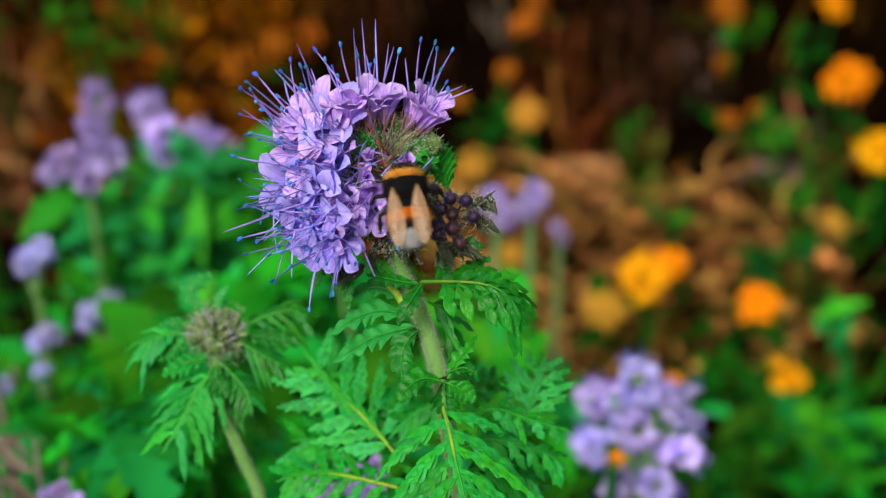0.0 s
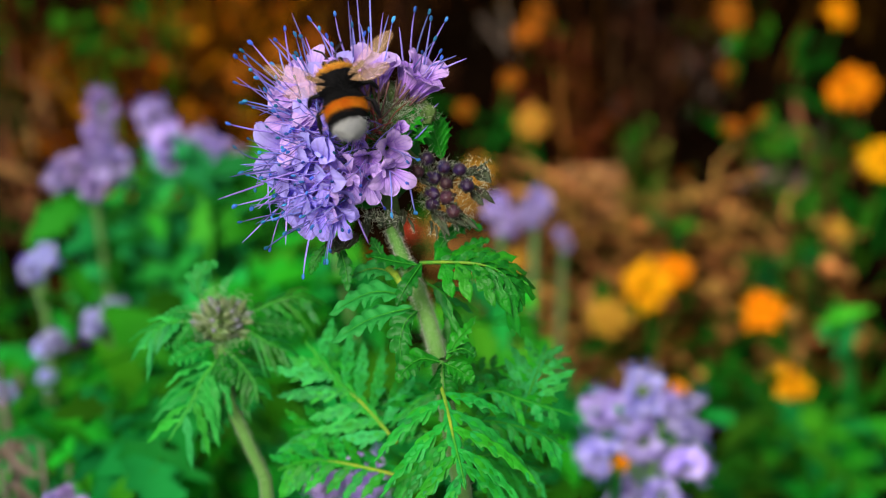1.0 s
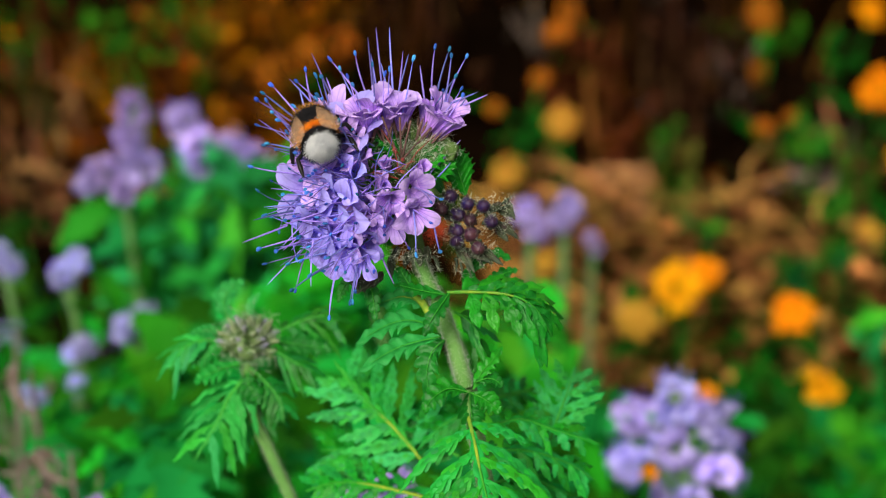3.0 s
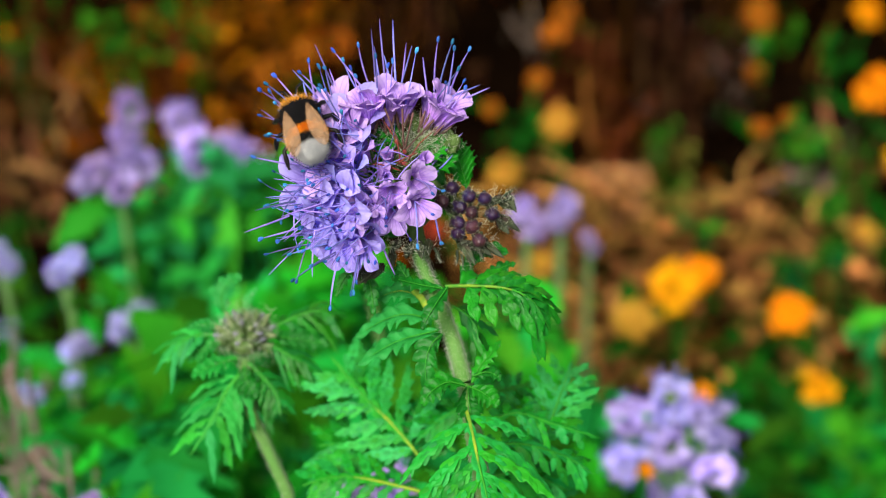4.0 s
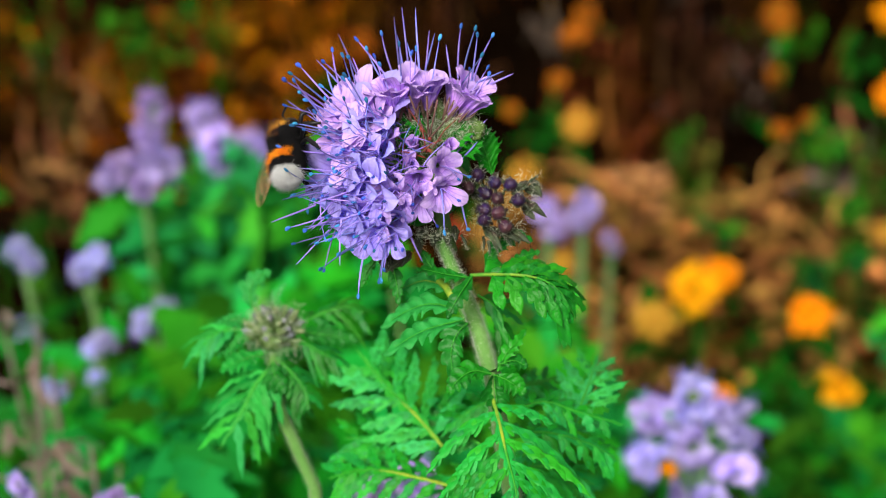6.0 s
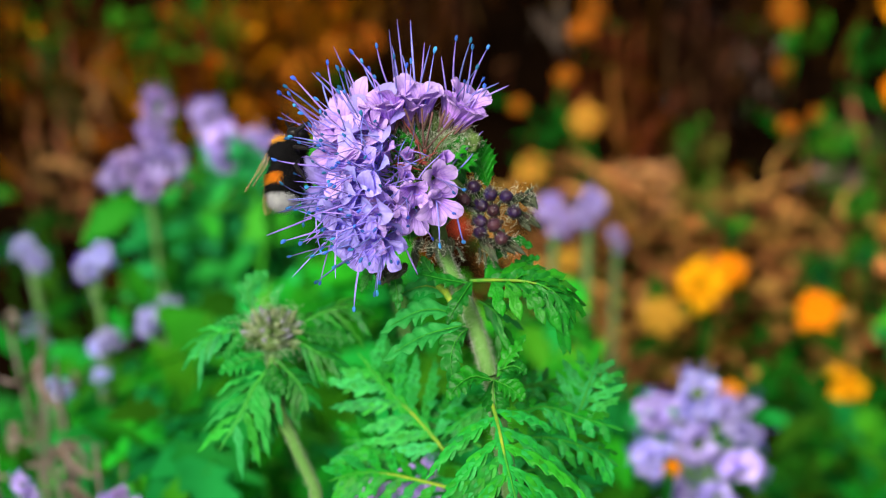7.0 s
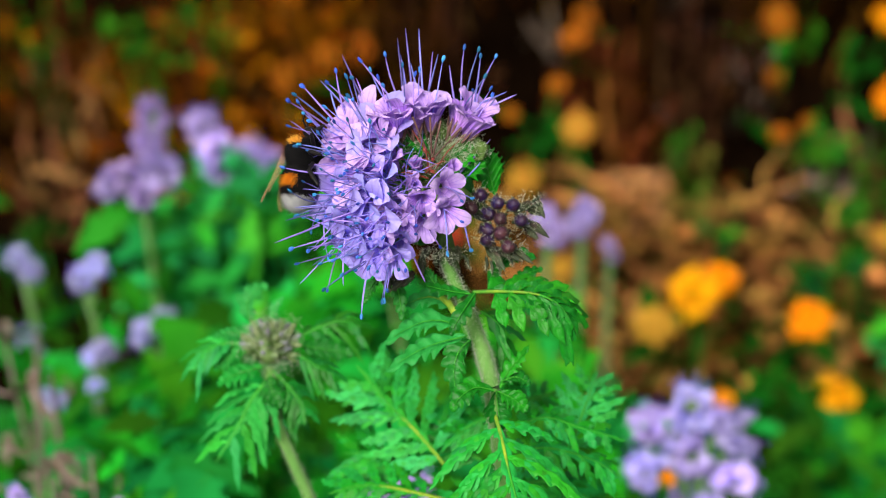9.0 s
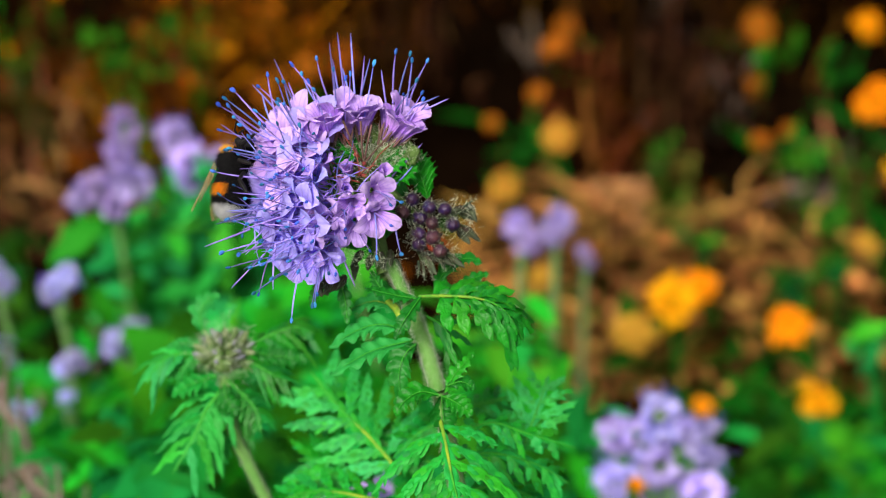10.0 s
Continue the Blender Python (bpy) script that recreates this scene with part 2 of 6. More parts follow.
# ---- plant pieces ----
def floret_mesh(openness, seed, tint, calyx=None):
    """One five-lobed bell, about 1 cm across, opening along z from its base."""
    r = random.Random(seed)
    s = Shape()
    for k in range(5):
        a0 = 2 * math.pi * k / 5 + r.uniform(-0.1, 0.1)
        flare, lift, size = openness * r.uniform(0.8, 1.2), r.uniform(0.9, 1.15), r.uniform(0.9, 1.08)
        twist, fold = r.uniform(-0.12, 0.12), r.uniform(0.05, 0.45)
        rows = []
        for i in range(12):
            u = i / 11
            rad = 0.0007 + 0.0056 * flare * size * (u ** 1.35)
            hgt = 0.0064 * lift * size * (1 - (1 - u) ** 1.7) - 0.0034 * flare * max(0, u - 0.55) ** 1.5
            half = 0.0007 + 0.0023 * u ** 0.9 if u < 0.62 else 0.00215 * math.sqrt(max(0.0, 1 - ((u - 0.62) / 0.385) ** 2)) + 0.00005
            row = []
            for j in range(7):
                v = (j - 3) / 3
                cup = 0.0011 * fold * v * v * (1 - 0.3 * u)
                x, y = rad - cup * 0.5, half * v * size
                row.append((x * math.cos(a0) - y * math.sin(a0), x * math.sin(a0) + y * math.cos(a0), hgt + cup + twist * y * u + 0.0002 * math.sin(11 * u + k + 5 * v)))
            rows.append(row)
        s.grid(rows[:4], 1)
        s.grid(rows[3:], 0)
    for k in range(5):
        a = 2 * math.pi * (k + 0.5) / 5
        out = Vector((math.cos(a), math.sin(a), 0))
        s.tube([out * 0.0006 - Vector((0, 0, 0.0015)), out * 0.0016 + Vector((0, 0, 0.001)), out * 0.0021 + Vector((0, 0, 0.0030))], [0.0003, 0.00035, 0.00008], 4, 2)
    for k in range(24):
        a, z = r.uniform(0, 6.28), r.uniform(-0.002, 0.003)
        out = Vector((math.cos(a), math.sin(a), 0.3))
        s.sliver(out * 0.0014 + Vector((0, 0, z)), out * 0.0027 + Vector((0, 0, z)), 0.000035, 3)
    return s.mesh("floret", tint, THROAT, calyx or CALYX, HAIR)


def stamen_mesh(bend, anther, seed, thick=1.0):
    """A filament of unit length 1 cm along z, with or without its anther."""
    r = random.Random(seed)
    s = Shape()
    pts = [Vector((bend * (u ** 2) * 0.01, bend * 0.3 * math.sin(u * 5) * 0.002, 0.01 * u)) for u in [i / 7 for i in range(8)]]
    s.tube(pts, [thick * q for q in (0.00023, 0.00022, 0.00021, 0.0002, 0.00019, 0.00017, 0.00014, 0.00004)], 5, 0)
    if anther:
        way = (pts[-1] - pts[-2]).normalized()
        turn = way.to_track_quat("Z", "Y").to_matrix()
        s.ball(pts[-1] + way * 0.0002, (0.00042, 0.00036, 0.00062), 6, 7, 1, turn)
        s.ball(pts[-1] + way * 0.0003 + turn @ Vector((0.0003, 0, 0.0001)), (0.0003, 0.0003, 0.0005), 5, 6, 1, turn)
    return s.mesh("stamen", FILAMENT, ANTHER)


def curve_through(points):
    """A smooth curve through the points, as a function of 0 to 1."""
    pts = [2 * points[0] - points[1], *points, 2 * points[-1] - points[-2]]

    def at(u):
        k = min(int(u * (len(points) - 1)), len(points) - 2)
        w = u * (len(points) - 1) - k
        a, b, c, d = pts[k:k + 4]
        return 0.5 * (2 * b + (c - a) * w + (2 * a - 5 * b + 4 * c - d) * w * w + (3 * b - a - 3 * c + d) * w ** 3)

    return at


def fern_mesh(points, width, pairs, hang, seed, mats, face=(0.0, 0.55, 0.83), down=(0.0, -0.866, -0.5), lobes=5, plump=False, strap=False):
    """A feathered leaf along a rib: lobed leaflets on both sides that droop, and a lobed tip. Without pairs it is one lobed blade."""
    r = random.Random(seed)
    s = Shape()
    face, down = Vector(face).normalized(), Vector(down)
    rib = curve_through([Vector(p) for p in points])
    length = sum((rib((i + 1) / 12) - rib(i / 12)).length for i in range(12))

    def blade(curve, half, teeth, up):
        steps, cols, fold, tilt = teeth * 6 + 3, [[], [], [], [], []], r.uniform(0.12, 0.34), r.uniform(-0.25, 0.25)
        for i in range(steps + 1):
            u = i / steps
            p, q = curve(max(0.0, u - 0.02)), curve(min(1.0, u + 0.02))
            way = (q - p).normalized()
            side = (way.cross(up).normalized() + up * tilt).normalized()
            full = half * (0.3 + 0.7 * min(1, u / 0.25)) * (1 - max(0, (u - 0.35) / 0.65) ** 1.7) ** 0.8 + 0.00006
            for k, v in enumerate((-1, -0.55, 0, 0.55, 1)):
                ph = (u * teeth + (0.15 if v > 0 else 0)) % 1
                deep = 0.58 if half < 0.004 else 0.32
                lobe = 1 - deep + deep * (math.sin(0.5 * math.pi * ph / 0.72) ** 0.8 if ph < 0.72 else math.cos(0.5 * math.pi * (ph - 0.72) / 0.28) ** 0.8)
                reach = full * v * (lobe if abs(v) == 1 else 0.7 + 0.3 * lobe)
                lift = (-0.10, 0.14, -fold, 0.14, -0.10)[k] * full + 0.22 * half * math.sin(6.28 * ph) * v * v
                cols[k].append(curve(u) + side * reach + way * (abs(v) * full * (0.3 + 0.7 * lobe) * (1 - 0.8 * u)) + up * lift)
        s.grid(cols, 0)

    def feather(curve, half, teeth, up):
        """A leaflet cut deeply into narrow lobes that point forward."""
        blade(curve, half * 0.58, teeth, up)
        for i, sg in itertools.product(range(teeth), (1, -1)):
            u = (i + 0.35 + 0.2 * sg + r.uniform(-0.1, 0.1)) / (teeth + 0.3)
            way = (curve(min(1.0, u + 0.05)) - curve(max(0.0, u - 0.05))).normalized()
            out = (way.cross(up).normalized() * sg + up * r.uniform(-0.35, 0.2)).normalized()
            full = half * (0.55 + 0.45 * min(1, u / 0.25)) * (1 - 0.65 * max(0, (u - 0.3) / 0.7)) * r.uniform(0.85, 1.2)
            lobe_way = (way * 0.95 + out * 0.62).normalized()
            wide = lobe_way.cross(up).normalized() * (full * r.uniform(0.26, 0.36))
            rows = []
            for w, k in ((0.0, 0.9), (0.35, 1.0), (0.7, 0.8), (0.92, 0.42), (1.0, 0.05)):
                mid = curve(u) + lobe_way * (full * 1.18 * w) + down * (full * 0.30 * w * w)
                rows.append([mid - wide * k, mid + up * (full * 0.10 * (1 - w)), mid + wide * k])
            s.grid(rows, 0)

    if not pairs:
        blade(rib, width * 0.5, lobes, face)
        s.tube([rib(i / 8) + face * 0.0001 for i in range(8)], [0.00016 * (1 - 0.1 * i) for i in range(8)], 5, 1)
        return s.mesh("leaf", *mats)
    thick = min(0.00042, 0.00016 + 0.016 * width)
    s.tube([rib(i / 12) for i in range(13)], [thick * (1 - 0.8 * i / 12) * (1 + 0.15 * math.sin(i * 2.1 + seed)) for i in range(13)], 6, 1)
    if len(mats) > 2:  # the rib is green again towards the tip
        s.tube([rib(i / 12) + face * 0.00006 for i in range(6, 13)], [thick * (1.02 - 0.8 * i / 12) for i in range(6, 13)], 6, 2)
    gap = 0.82 * length / pairs
    for i in range(pairs):
        for sg in (1, -1):
            u = min(0.93, 0.10 + 0.80 * (i + r.uniform(-0.12, 0.12) + 0.2 * sg) / pairs + 0.03)
            env = math.sin(math.pi * (0.2 + 0.70 * u) ** 0.9) ** 0.7
            p = rib(u)
            along = (rib(min(1.0, u + 0.03)) - rib(max(0.0, u - 0.03))).normalized()
            out = along.cross(face).normalized() * sg
            fine = width < 0.009
            size, ang = width * (0.95 if fine else 0.56) * env * r.uniform(0.85, 1.15), radians((r.uniform(40, 52) if fine else r.uniform(58, 74)) - 24 * u)
            way = (along * math.cos(ang) + out * math.sin(ang) + face * r.uniform(-0.05, 0.3)).normalized()
            sag, bow = hang * r.uniform(0.7, 1.4), along * r.uniform(0.0, 0.25)
            cut, half = (feather, gap * 0.62) if not fine and size > 0.0045 else (blade, gap * 0.44)
            if plump:
                cut, half = blade, gap * 0.60
            if strap:
                cut, half, sag = blade, gap * 0.36, sag * 1.7
            cut(lambda w: p + way * size * w + down * (size * sag * w * w) + bow * size * w * w, min(size * (0.42 if plump else 0.30), half), max(2, min(lobes, round(size / 0.0032))), (face + out * 0.25).normalized())
    blade(lambda w: rib(0.1 + 0.9 * w), width * 0.24 if plump else min(width * 0.13, gap * 0.35), pairs + 1, face)
    return s.mesh("leaf", *mats)


def bud_mesh(seed, skin, hairs=26, point=0.0, sepal=None, thin=1.0):
    """A hairy bud, about 3 mm long, along z; point draws it out to a tip."""
    r = random.Random(seed)
    s = Shape()
    s.ball((0, 0, 0.0009 + 0.0005 * point), (0.00115 - 0.0003 * point, 0.00115 - 0.0003 * point, 0.0014 + 0.0007 * point), 7, 10, 0)
    for k in range(5):
        a = 2 * math.pi * k / 5
        out = Vector((math.cos(a), math.sin(a), 0))
        s.tube([out * 0.0004 - Vector((0, 0, 0.0008)), out * (0.00122 - 0.0003 * point) + Vector((0, 0, 0.0006)), out * (0.0007 - 0.0005 * point) + Vector((0, 0, 0.0019 + 0.0018 * point))], [0.0004 * thin, 0.00046 * thin, 0.00006], 5, 1)
    for k in range(hairs):
        a, z = r.uniform(0, 6.28), r.uniform(-0.0008, 0.002)
        out = Vector((math.cos(a), math.sin(a), r.uniform(-0.2, 0.8)))
        s.sliver(out * 0.0009 + Vector((0, 0, z)), out * r.uniform(0.0013, 0.0024) + Vector((0, 0, z)), 0.000021, 2)
    return s.mesh("bud", skin, sepal or CALYX, HAIR)


def hairy_stem(points, radii, seed, hairs=300, mat=None, sides=10):
    r = random.Random(seed)
    s = Shape()
    s.tube(points, radii, sides, 0)
    pts = [Vector(p) for p in points]
    for _ in range(hairs):
        i = r.randrange(len(pts) - 1)
        u = r.random()
        p = pts[i].lerp(pts[i + 1], u)
        rad = radii[i] * (1 - u) + radii[i + 1] * u if isinstance(radii, (list, tuple)) else radii
        out = Vector((r.gauss(0, 1), r.gauss(0, 1), r.gauss(0, 1)))
        way = (pts[i + 1] - pts[i]).normalized()
        out = (out - way * out.dot(way)).normalized()
        s.sliver(p + out * rad * 0.9, p + out * (rad + r.uniform(0.0004, 0.0013)), 0.000024, 1)
    return s.mesh("stem", mat or STEM, HAIR)


# ---- ground ----
def make_ground():
    s = Shape()
    ticks = [-600, -120, -30, -8, -4, -2.5] + [-2 + 0.1 * i for i in range(41)] + [2.5, 4, 8, 30, 120, 600]
    rows = []
    for y in ticks:
        rows.append([(x, y + 1.2, 0.02 * noise.noise((x * 3, y * 3, 0)) + 0.008 * noise.noise((x * 14, y * 14, 3)) if max(abs(x), abs(y)) < 3 else 0.0) for x in ticks])
    s.grid(rows)
    tagged(new("ground", s.mesh("ground", SOIL)), "damp garden soil of a flower bed, coloured darker as shade", "ground", kind="structure")


make_ground()


SHADE_GAPS = [(0.035, 1.514, 0.075), (0.026, 1.646, 0.08), (0.36, 1.564, 0.085), (0.374, 1.454, 0.06), (0.309, 1.454, 0.05), (0.167, 1.564, 0.07), (-0.014, 1.689, 0.07), (0.254, 1.604, 0.06), (0.265, 1.345, 0.05), (0.273, 1.121, 0.05), (0.181, 1.248, 0.03), (-0.349, 1.267, 0.06), (-0.21, 1.734, 0.06), (-0.396, 1.749, 0.07), (0.044, 1.454, 0.07), (0.045, 1.718, 0.08), (0.368, 1.591, 0.06), (0.346, 1.502, 0.05), (0.233, 1.34, 0.04), (0.183, 1.689, 0.04), (0.233, 1.443, 0.035), (0.271, 1.355, 0.03), (0.235, 1.46, 0.055), (0.3, 1.4, 0.04), (0.17, 1.47, 0.04), (0.354, 1.55, 0.05), (0.355, 1.589, 0.04), (0.282, 1.366, 0.028), (0.29, 1.33, 0.025), (0.194, 1.565, 0.04), (0.217, 1.604, 0.04), (0.147, 1.455, 0.035), (0.236, 1.387, 0.022)]  # gaps of bare soil between the drifts, standing in for deep shade: place and radius


def strewn(name, label, mat, count, seed, maker, x0, x1, y0, y1, heaped=False):
    r = random.Random(seed)
    s = Shape()
    while count:
        p = Vector((r.uniform(x0, x1), r.uniform(y0, y1), 0))
        if any((p.x - hx) ** 2 + (p.y - hy) ** 2 < hr * hr for hx, hy, hr in SHADE_GAPS):
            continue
        if heaped or noise.noise((p.x * 5.5 + seed * 0.7, p.y * 5.5, 1.7)) + 0.7 * noise.noise((p.x * 15, p.y * 15, 4.2)) + 0.9 * max(0.0, 1.45 - p.y) * max(0.0, p.x + 0.3) > r.uniform(-0.15, 0.3):
            maker(s, r, p)
            count -= 1
    return tagged(new(name, s.mesh(name, mat)), label, "litter", kind="stuff")


def straw_piece(s, r, p):
    a, b = r.uniform(0, 6.28), abs(r.gauss(0.0, 0.35))
    way = Vector((math.cos(a) * math.cos(b), math.sin(a) * math.cos(b), math.sin(b)))
    size, wide = r.uniform(0.02, 0.09), r.uniform(0.0006, 0.0022)
    sag = Vector((r.uniform(-0.01, 0.01), r.uniform(-0.01, 0.01), -0.1 * size))
    p = p + Vector((0, 0, r.uniform(0.005, 0.07)))
    s.tube([p, p + way * size * 0.5 - sag, p + way * size], [wide, wide * 0.9, wide * 0.4], 4)


def dead_leaf_piece(s, r, p):
    p = p + Vector((0, 0, r.uniform(0.008, 0.075)))
    turn = Euler((r.uniform(-0.9, 0.9), r.uniform(-0.9, 0.9), r.uniform(0, 6.28))).to_matrix()
    size, curl = r.uniform(0.008, 0.021), r.uniform(0.2, 1.1)
    rows = []
    for i in range(5):
        u = i / 4
        half = size * 0.42 * math.sin(math.pi * (0.08 + 0.87 * u))
        rows.append([p + turn @ Vector((half * v, size * (u - 0.5), curl * half * v * v * 1.4 + curl * size * (u - 0.5) ** 2 + r.uniform(-1, 1) * 0.001)) for v in (-1, -0.4, 0.4, 1)])
    s.grid(rows)


def chaff_piece(s, r, p):
    turn = Euler((r.uniform(-0.8, 0.8), r.uniform(-0.8, 0.8), r.uniform(0, 6.28))).to_matrix()
    long, wide = r.uniform(0.006, 0.016), r.uniform(0.002, 0.005)
    p = p + Vector((0, 0, r.uniform(0.01, 0.05)))
    s.grid([[p + turn @ Vector((wide * v * (0.3, 1, 0.8, 0.1)[k], long * (k / 3 - 0.5), 0.3 * wide * v * v)) for v in (-1, 0, 1)] for k in range(4)])


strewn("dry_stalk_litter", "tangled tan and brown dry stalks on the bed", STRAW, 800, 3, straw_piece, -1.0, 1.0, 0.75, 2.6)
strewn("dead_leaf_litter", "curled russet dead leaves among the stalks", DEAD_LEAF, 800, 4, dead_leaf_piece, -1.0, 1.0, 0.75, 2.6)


RUSSET = material("orange_brown_dead_leaf", (0.32, 0.095, 0.003), (0.09, 0.023, 0.001), 5, 0.7, 0.15, 0.5, 1.0, island=True, skew=2.6, gloss=0.0)
ROSY = material("rosy_tan_dead_leaf", (0.34, 0.175, 0.075), (0.22, 0.095, 0.034), 9, 0.8, 0.1, 0.4, 0.5, island=True, skew=1.0, gloss=0.0)
OLIVE = material("olive_moss_crumb", (0.17, 0.17, 0.03), (0.07, 0.06, 0.010), 9, 0.8, 0.1, 0.4, 0.8, island=True, skew=1.4, gloss=0.0)
FALLEN = material("tan_fallen_leaf", (0.19, 0.10, 0.034), (0.08, 0.034, 0.009), 30, 0.7, 0.15, 0.5, 0.8, gloss=0.03, skew=2.0)
TAN = material("pale_tan_straw", (0.38, 0.185, 0.052), (0.14, 0.055, 0.012), 9, 0.8, 0.1, 0.4, 1.0, island=True, skew=2.2, gloss=0.0)
strewn("tan_straw_drift", "pale tan broken straw matted on the bed", TAN, 420, 8, straw_piece, 0.03, 0.30, 1.06, 1.28)
strewn("tan_leaf_drift", "pale tan withered leaves matted on the bed", TAN, 520, 12, dead_leaf_piece, 0.03, 0.26, 1.06, 1.26)
strewn("rosy_chaff_drift", "pale pinkish tan crumbled leaves heaped on the bed", ROSY, 2600, 17, chaff_piece, 0.127, 0.175, 1.254, 1.351, True)
strewn("chaff_drift", "ochre chaff and crumbled leaves on the bed", TAN, 1100, 18, chaff_piece, 0.098, 0.285, 1.24, 1.33)
strewn("tan_chaff_drift", "tan chaff and crumbled leaves behind the lilac blooms", TAN, 1000, 22, chaff_piece, 0.012, 0.113, 1.209, 1.326, True)
strewn("mossy_chaff_drift", "olive mossy crumbs and bits of leaf on the bed", OLIVE, 1500, 19, chaff_piece, 0.167, 0.288, 1.249, 1.408)
strewn("brown_leaf_drift", "tan and brown withered leaves among the marigolds", TAN, 340, 13, dead_leaf_piece, 0.116, 0.33, 1.054, 1.221)
strewn("russet_leaf_drift", "orange-brown dead leaves in a drift", RUSSET, 330, 9, dead_leaf_piece, -0.476, -0.092, 1.355, 1.881)


def upright_stalk(s, r, p):
    top = Vector((r.gauss(0, 0.04), r.gauss(0, 0.04), r.uniform(0.06, 0.26)))
    wide = r.uniform(0.0010, 0.0030)
    s.tube([p, p + top * 0.5 + Vector((r.gauss(0, 0.01), r.gauss(0, 0.01), 0)), p + top], [wide, wide * 0.8, wide * 0.4], 4)


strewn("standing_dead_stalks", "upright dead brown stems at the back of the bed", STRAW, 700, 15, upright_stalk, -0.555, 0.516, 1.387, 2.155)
strewn("russet_stalk_drift", "orange-brown dry stalks in a drift", RUSSET, 640, 10, straw_piece, -0.476, -0.092, 1.355, 1.881)


# ---- green clumps of the bed ----
def clump(centre, radius, count, mat, seed, size=0.04, label="soft green feathery foliage of a bed plant"):
    """A loose mass of small lobed leaves on thin stalks, rooted in the soil."""
    r = random.Random(seed)
    s = Shape()
    c0 = Vector(centre)
    for _ in range(count):
        d = Vector((r.gauss(0, 0.45), r.gauss(0, 0.45), r.gauss(0, 0.45)))
        p = c0 + d * radius
        if p.z < 0.01:
            p.z = r.uniform(0.01, 0.05)
        turn = Euler((r.uniform(-0.7, 0.9), r.uniform(-0.7, 0.7), r.uniform(0, 6.28))).to_matrix()
        length = size * r.uniform(0.5, 1.2)
        wide, bend = length * r.uniform(0.16, 0.3), r.uniform(0.1, 0.6)
        rows = []
        for i in range(8):
            u = i / 7
            half = wide * math.sin(math.pi * (0.06 + 0.9 * u)) * (1.0 if i % 2 else 0.6)
            mid = Vector((0, length * (u - 0.5), -bend * length * (u - 0.5) ** 2))
            rows.append([p + turn @ (mid + Vector((-half, 0.1 * length * (i % 2), 0.3 * half))), p + turn @ mid, p + turn @ (mid + Vector((half, 0.1 * length * (i % 2), 0.3 * half)))])
        s.grid(rows)
    for _ in range(max(3, count // 12)):
        d = Vector((r.gauss(0, 0.3), r.gauss(0, 0.3), 0)) * radius
        foot = Vector((c0.x + d.x * 0.6, c0.y + d.y * 0.6, 0.0))
        top = Vector((c0.x + d.x, c0.y + d.y, c0.z + 0.3 * radius))
        s.tube([foot, foot.lerp(top, 0.5) + Vector((0.01, 0, 0)), top], [0.0022, 0.0018, 0.001], 5)
    return tagged(new("foliage_clump", s.mesh("foliage_clump", mat)), label, "foliage", kind="stuff")


MIDDLE_CLUMPS = [
    ((-0.142, 0.736, 0.325), 0.035, 60, 1),
    ((-0.098, 0.695, 0.355), 0.031, 60, 1),
    ((-0.077, 0.704, 0.37), 0.023, 40, 1),
    ((-0.161, 0.611, 0.309), 0.043, 80, 0),
    ((-0.26, 0.939, 0.176), 0.035, 12, 2),
    ((-0.292, 1.047, 0.164), 0.027, 12, 2),
    ((-0.108, 0.57, 0.337), 0.049, 140, 0),
    ((-0.05, 0.584, 0.362), 0.033, 90, 0),
    ((-0.044, 0.64, 0.359), 0.031, 80, 0),
    ((0.026, 0.628, 0.316), 0.031, 80, 0),
    ((0.048, 0.566, 0.331), 0.027, 70, 0),
]
SIDE_CLUMPS = [
    ((-0.007, 0.526, 0.361), 0.041, 120, 0),
    ((0.174, 0.801, 0.137), 0.06, 80, 2),
    ((0.228, 0.811, 0.154), 0.038, 34, 0),
    ((0.276, 0.972, 0.134), 0.018, 10, 0),
    ((0.313, 1.395, 0.06), 0.026, 22, 0),
    ((0.178, 1.302, 0.105), 0.021, 8, 2),
    ((0.31, 1.255, 0.06), 0.018, 16, 0),
    ((-0.279, 1.383, 0.145), 0.038, 18, 0),
    ((-0.355, 1.383, 0.145), 0.029, 10, 2),
    ((-0.231, 1.49, 0.131), 0.031, 10, 0),
    ((-0.159, 0.97, 0.231), 0.031, 30, 2),
]
BACK_CLUMPS = [
    ((0.189, 1.136, 0.118), 0.012, 8, 2),
    ((0.277, 1.079, 0.118), 0.014, 10, 2),
    ((0.241, 1.075, 0.112), 0.014, 10, 2),
    ((-0.088, 0.441, 0.413), 0.023, 60, 0),
    ((0.226, 0.791, 0.16), 0.034, 24, 0),
]
for i, (spot, radius, count, tone) in enumerate(MIDDLE_CLUMPS + SIDE_CLUMPS + BACK_CLUMPS):
    far = spot[1] > 1.2
    clump(spot, radius, count, MOSSY if far and not tone else (BED_GREEN, BED_TEAL, BED_DARK)[tone], 100 + i, 0.021 if far else 0.032)


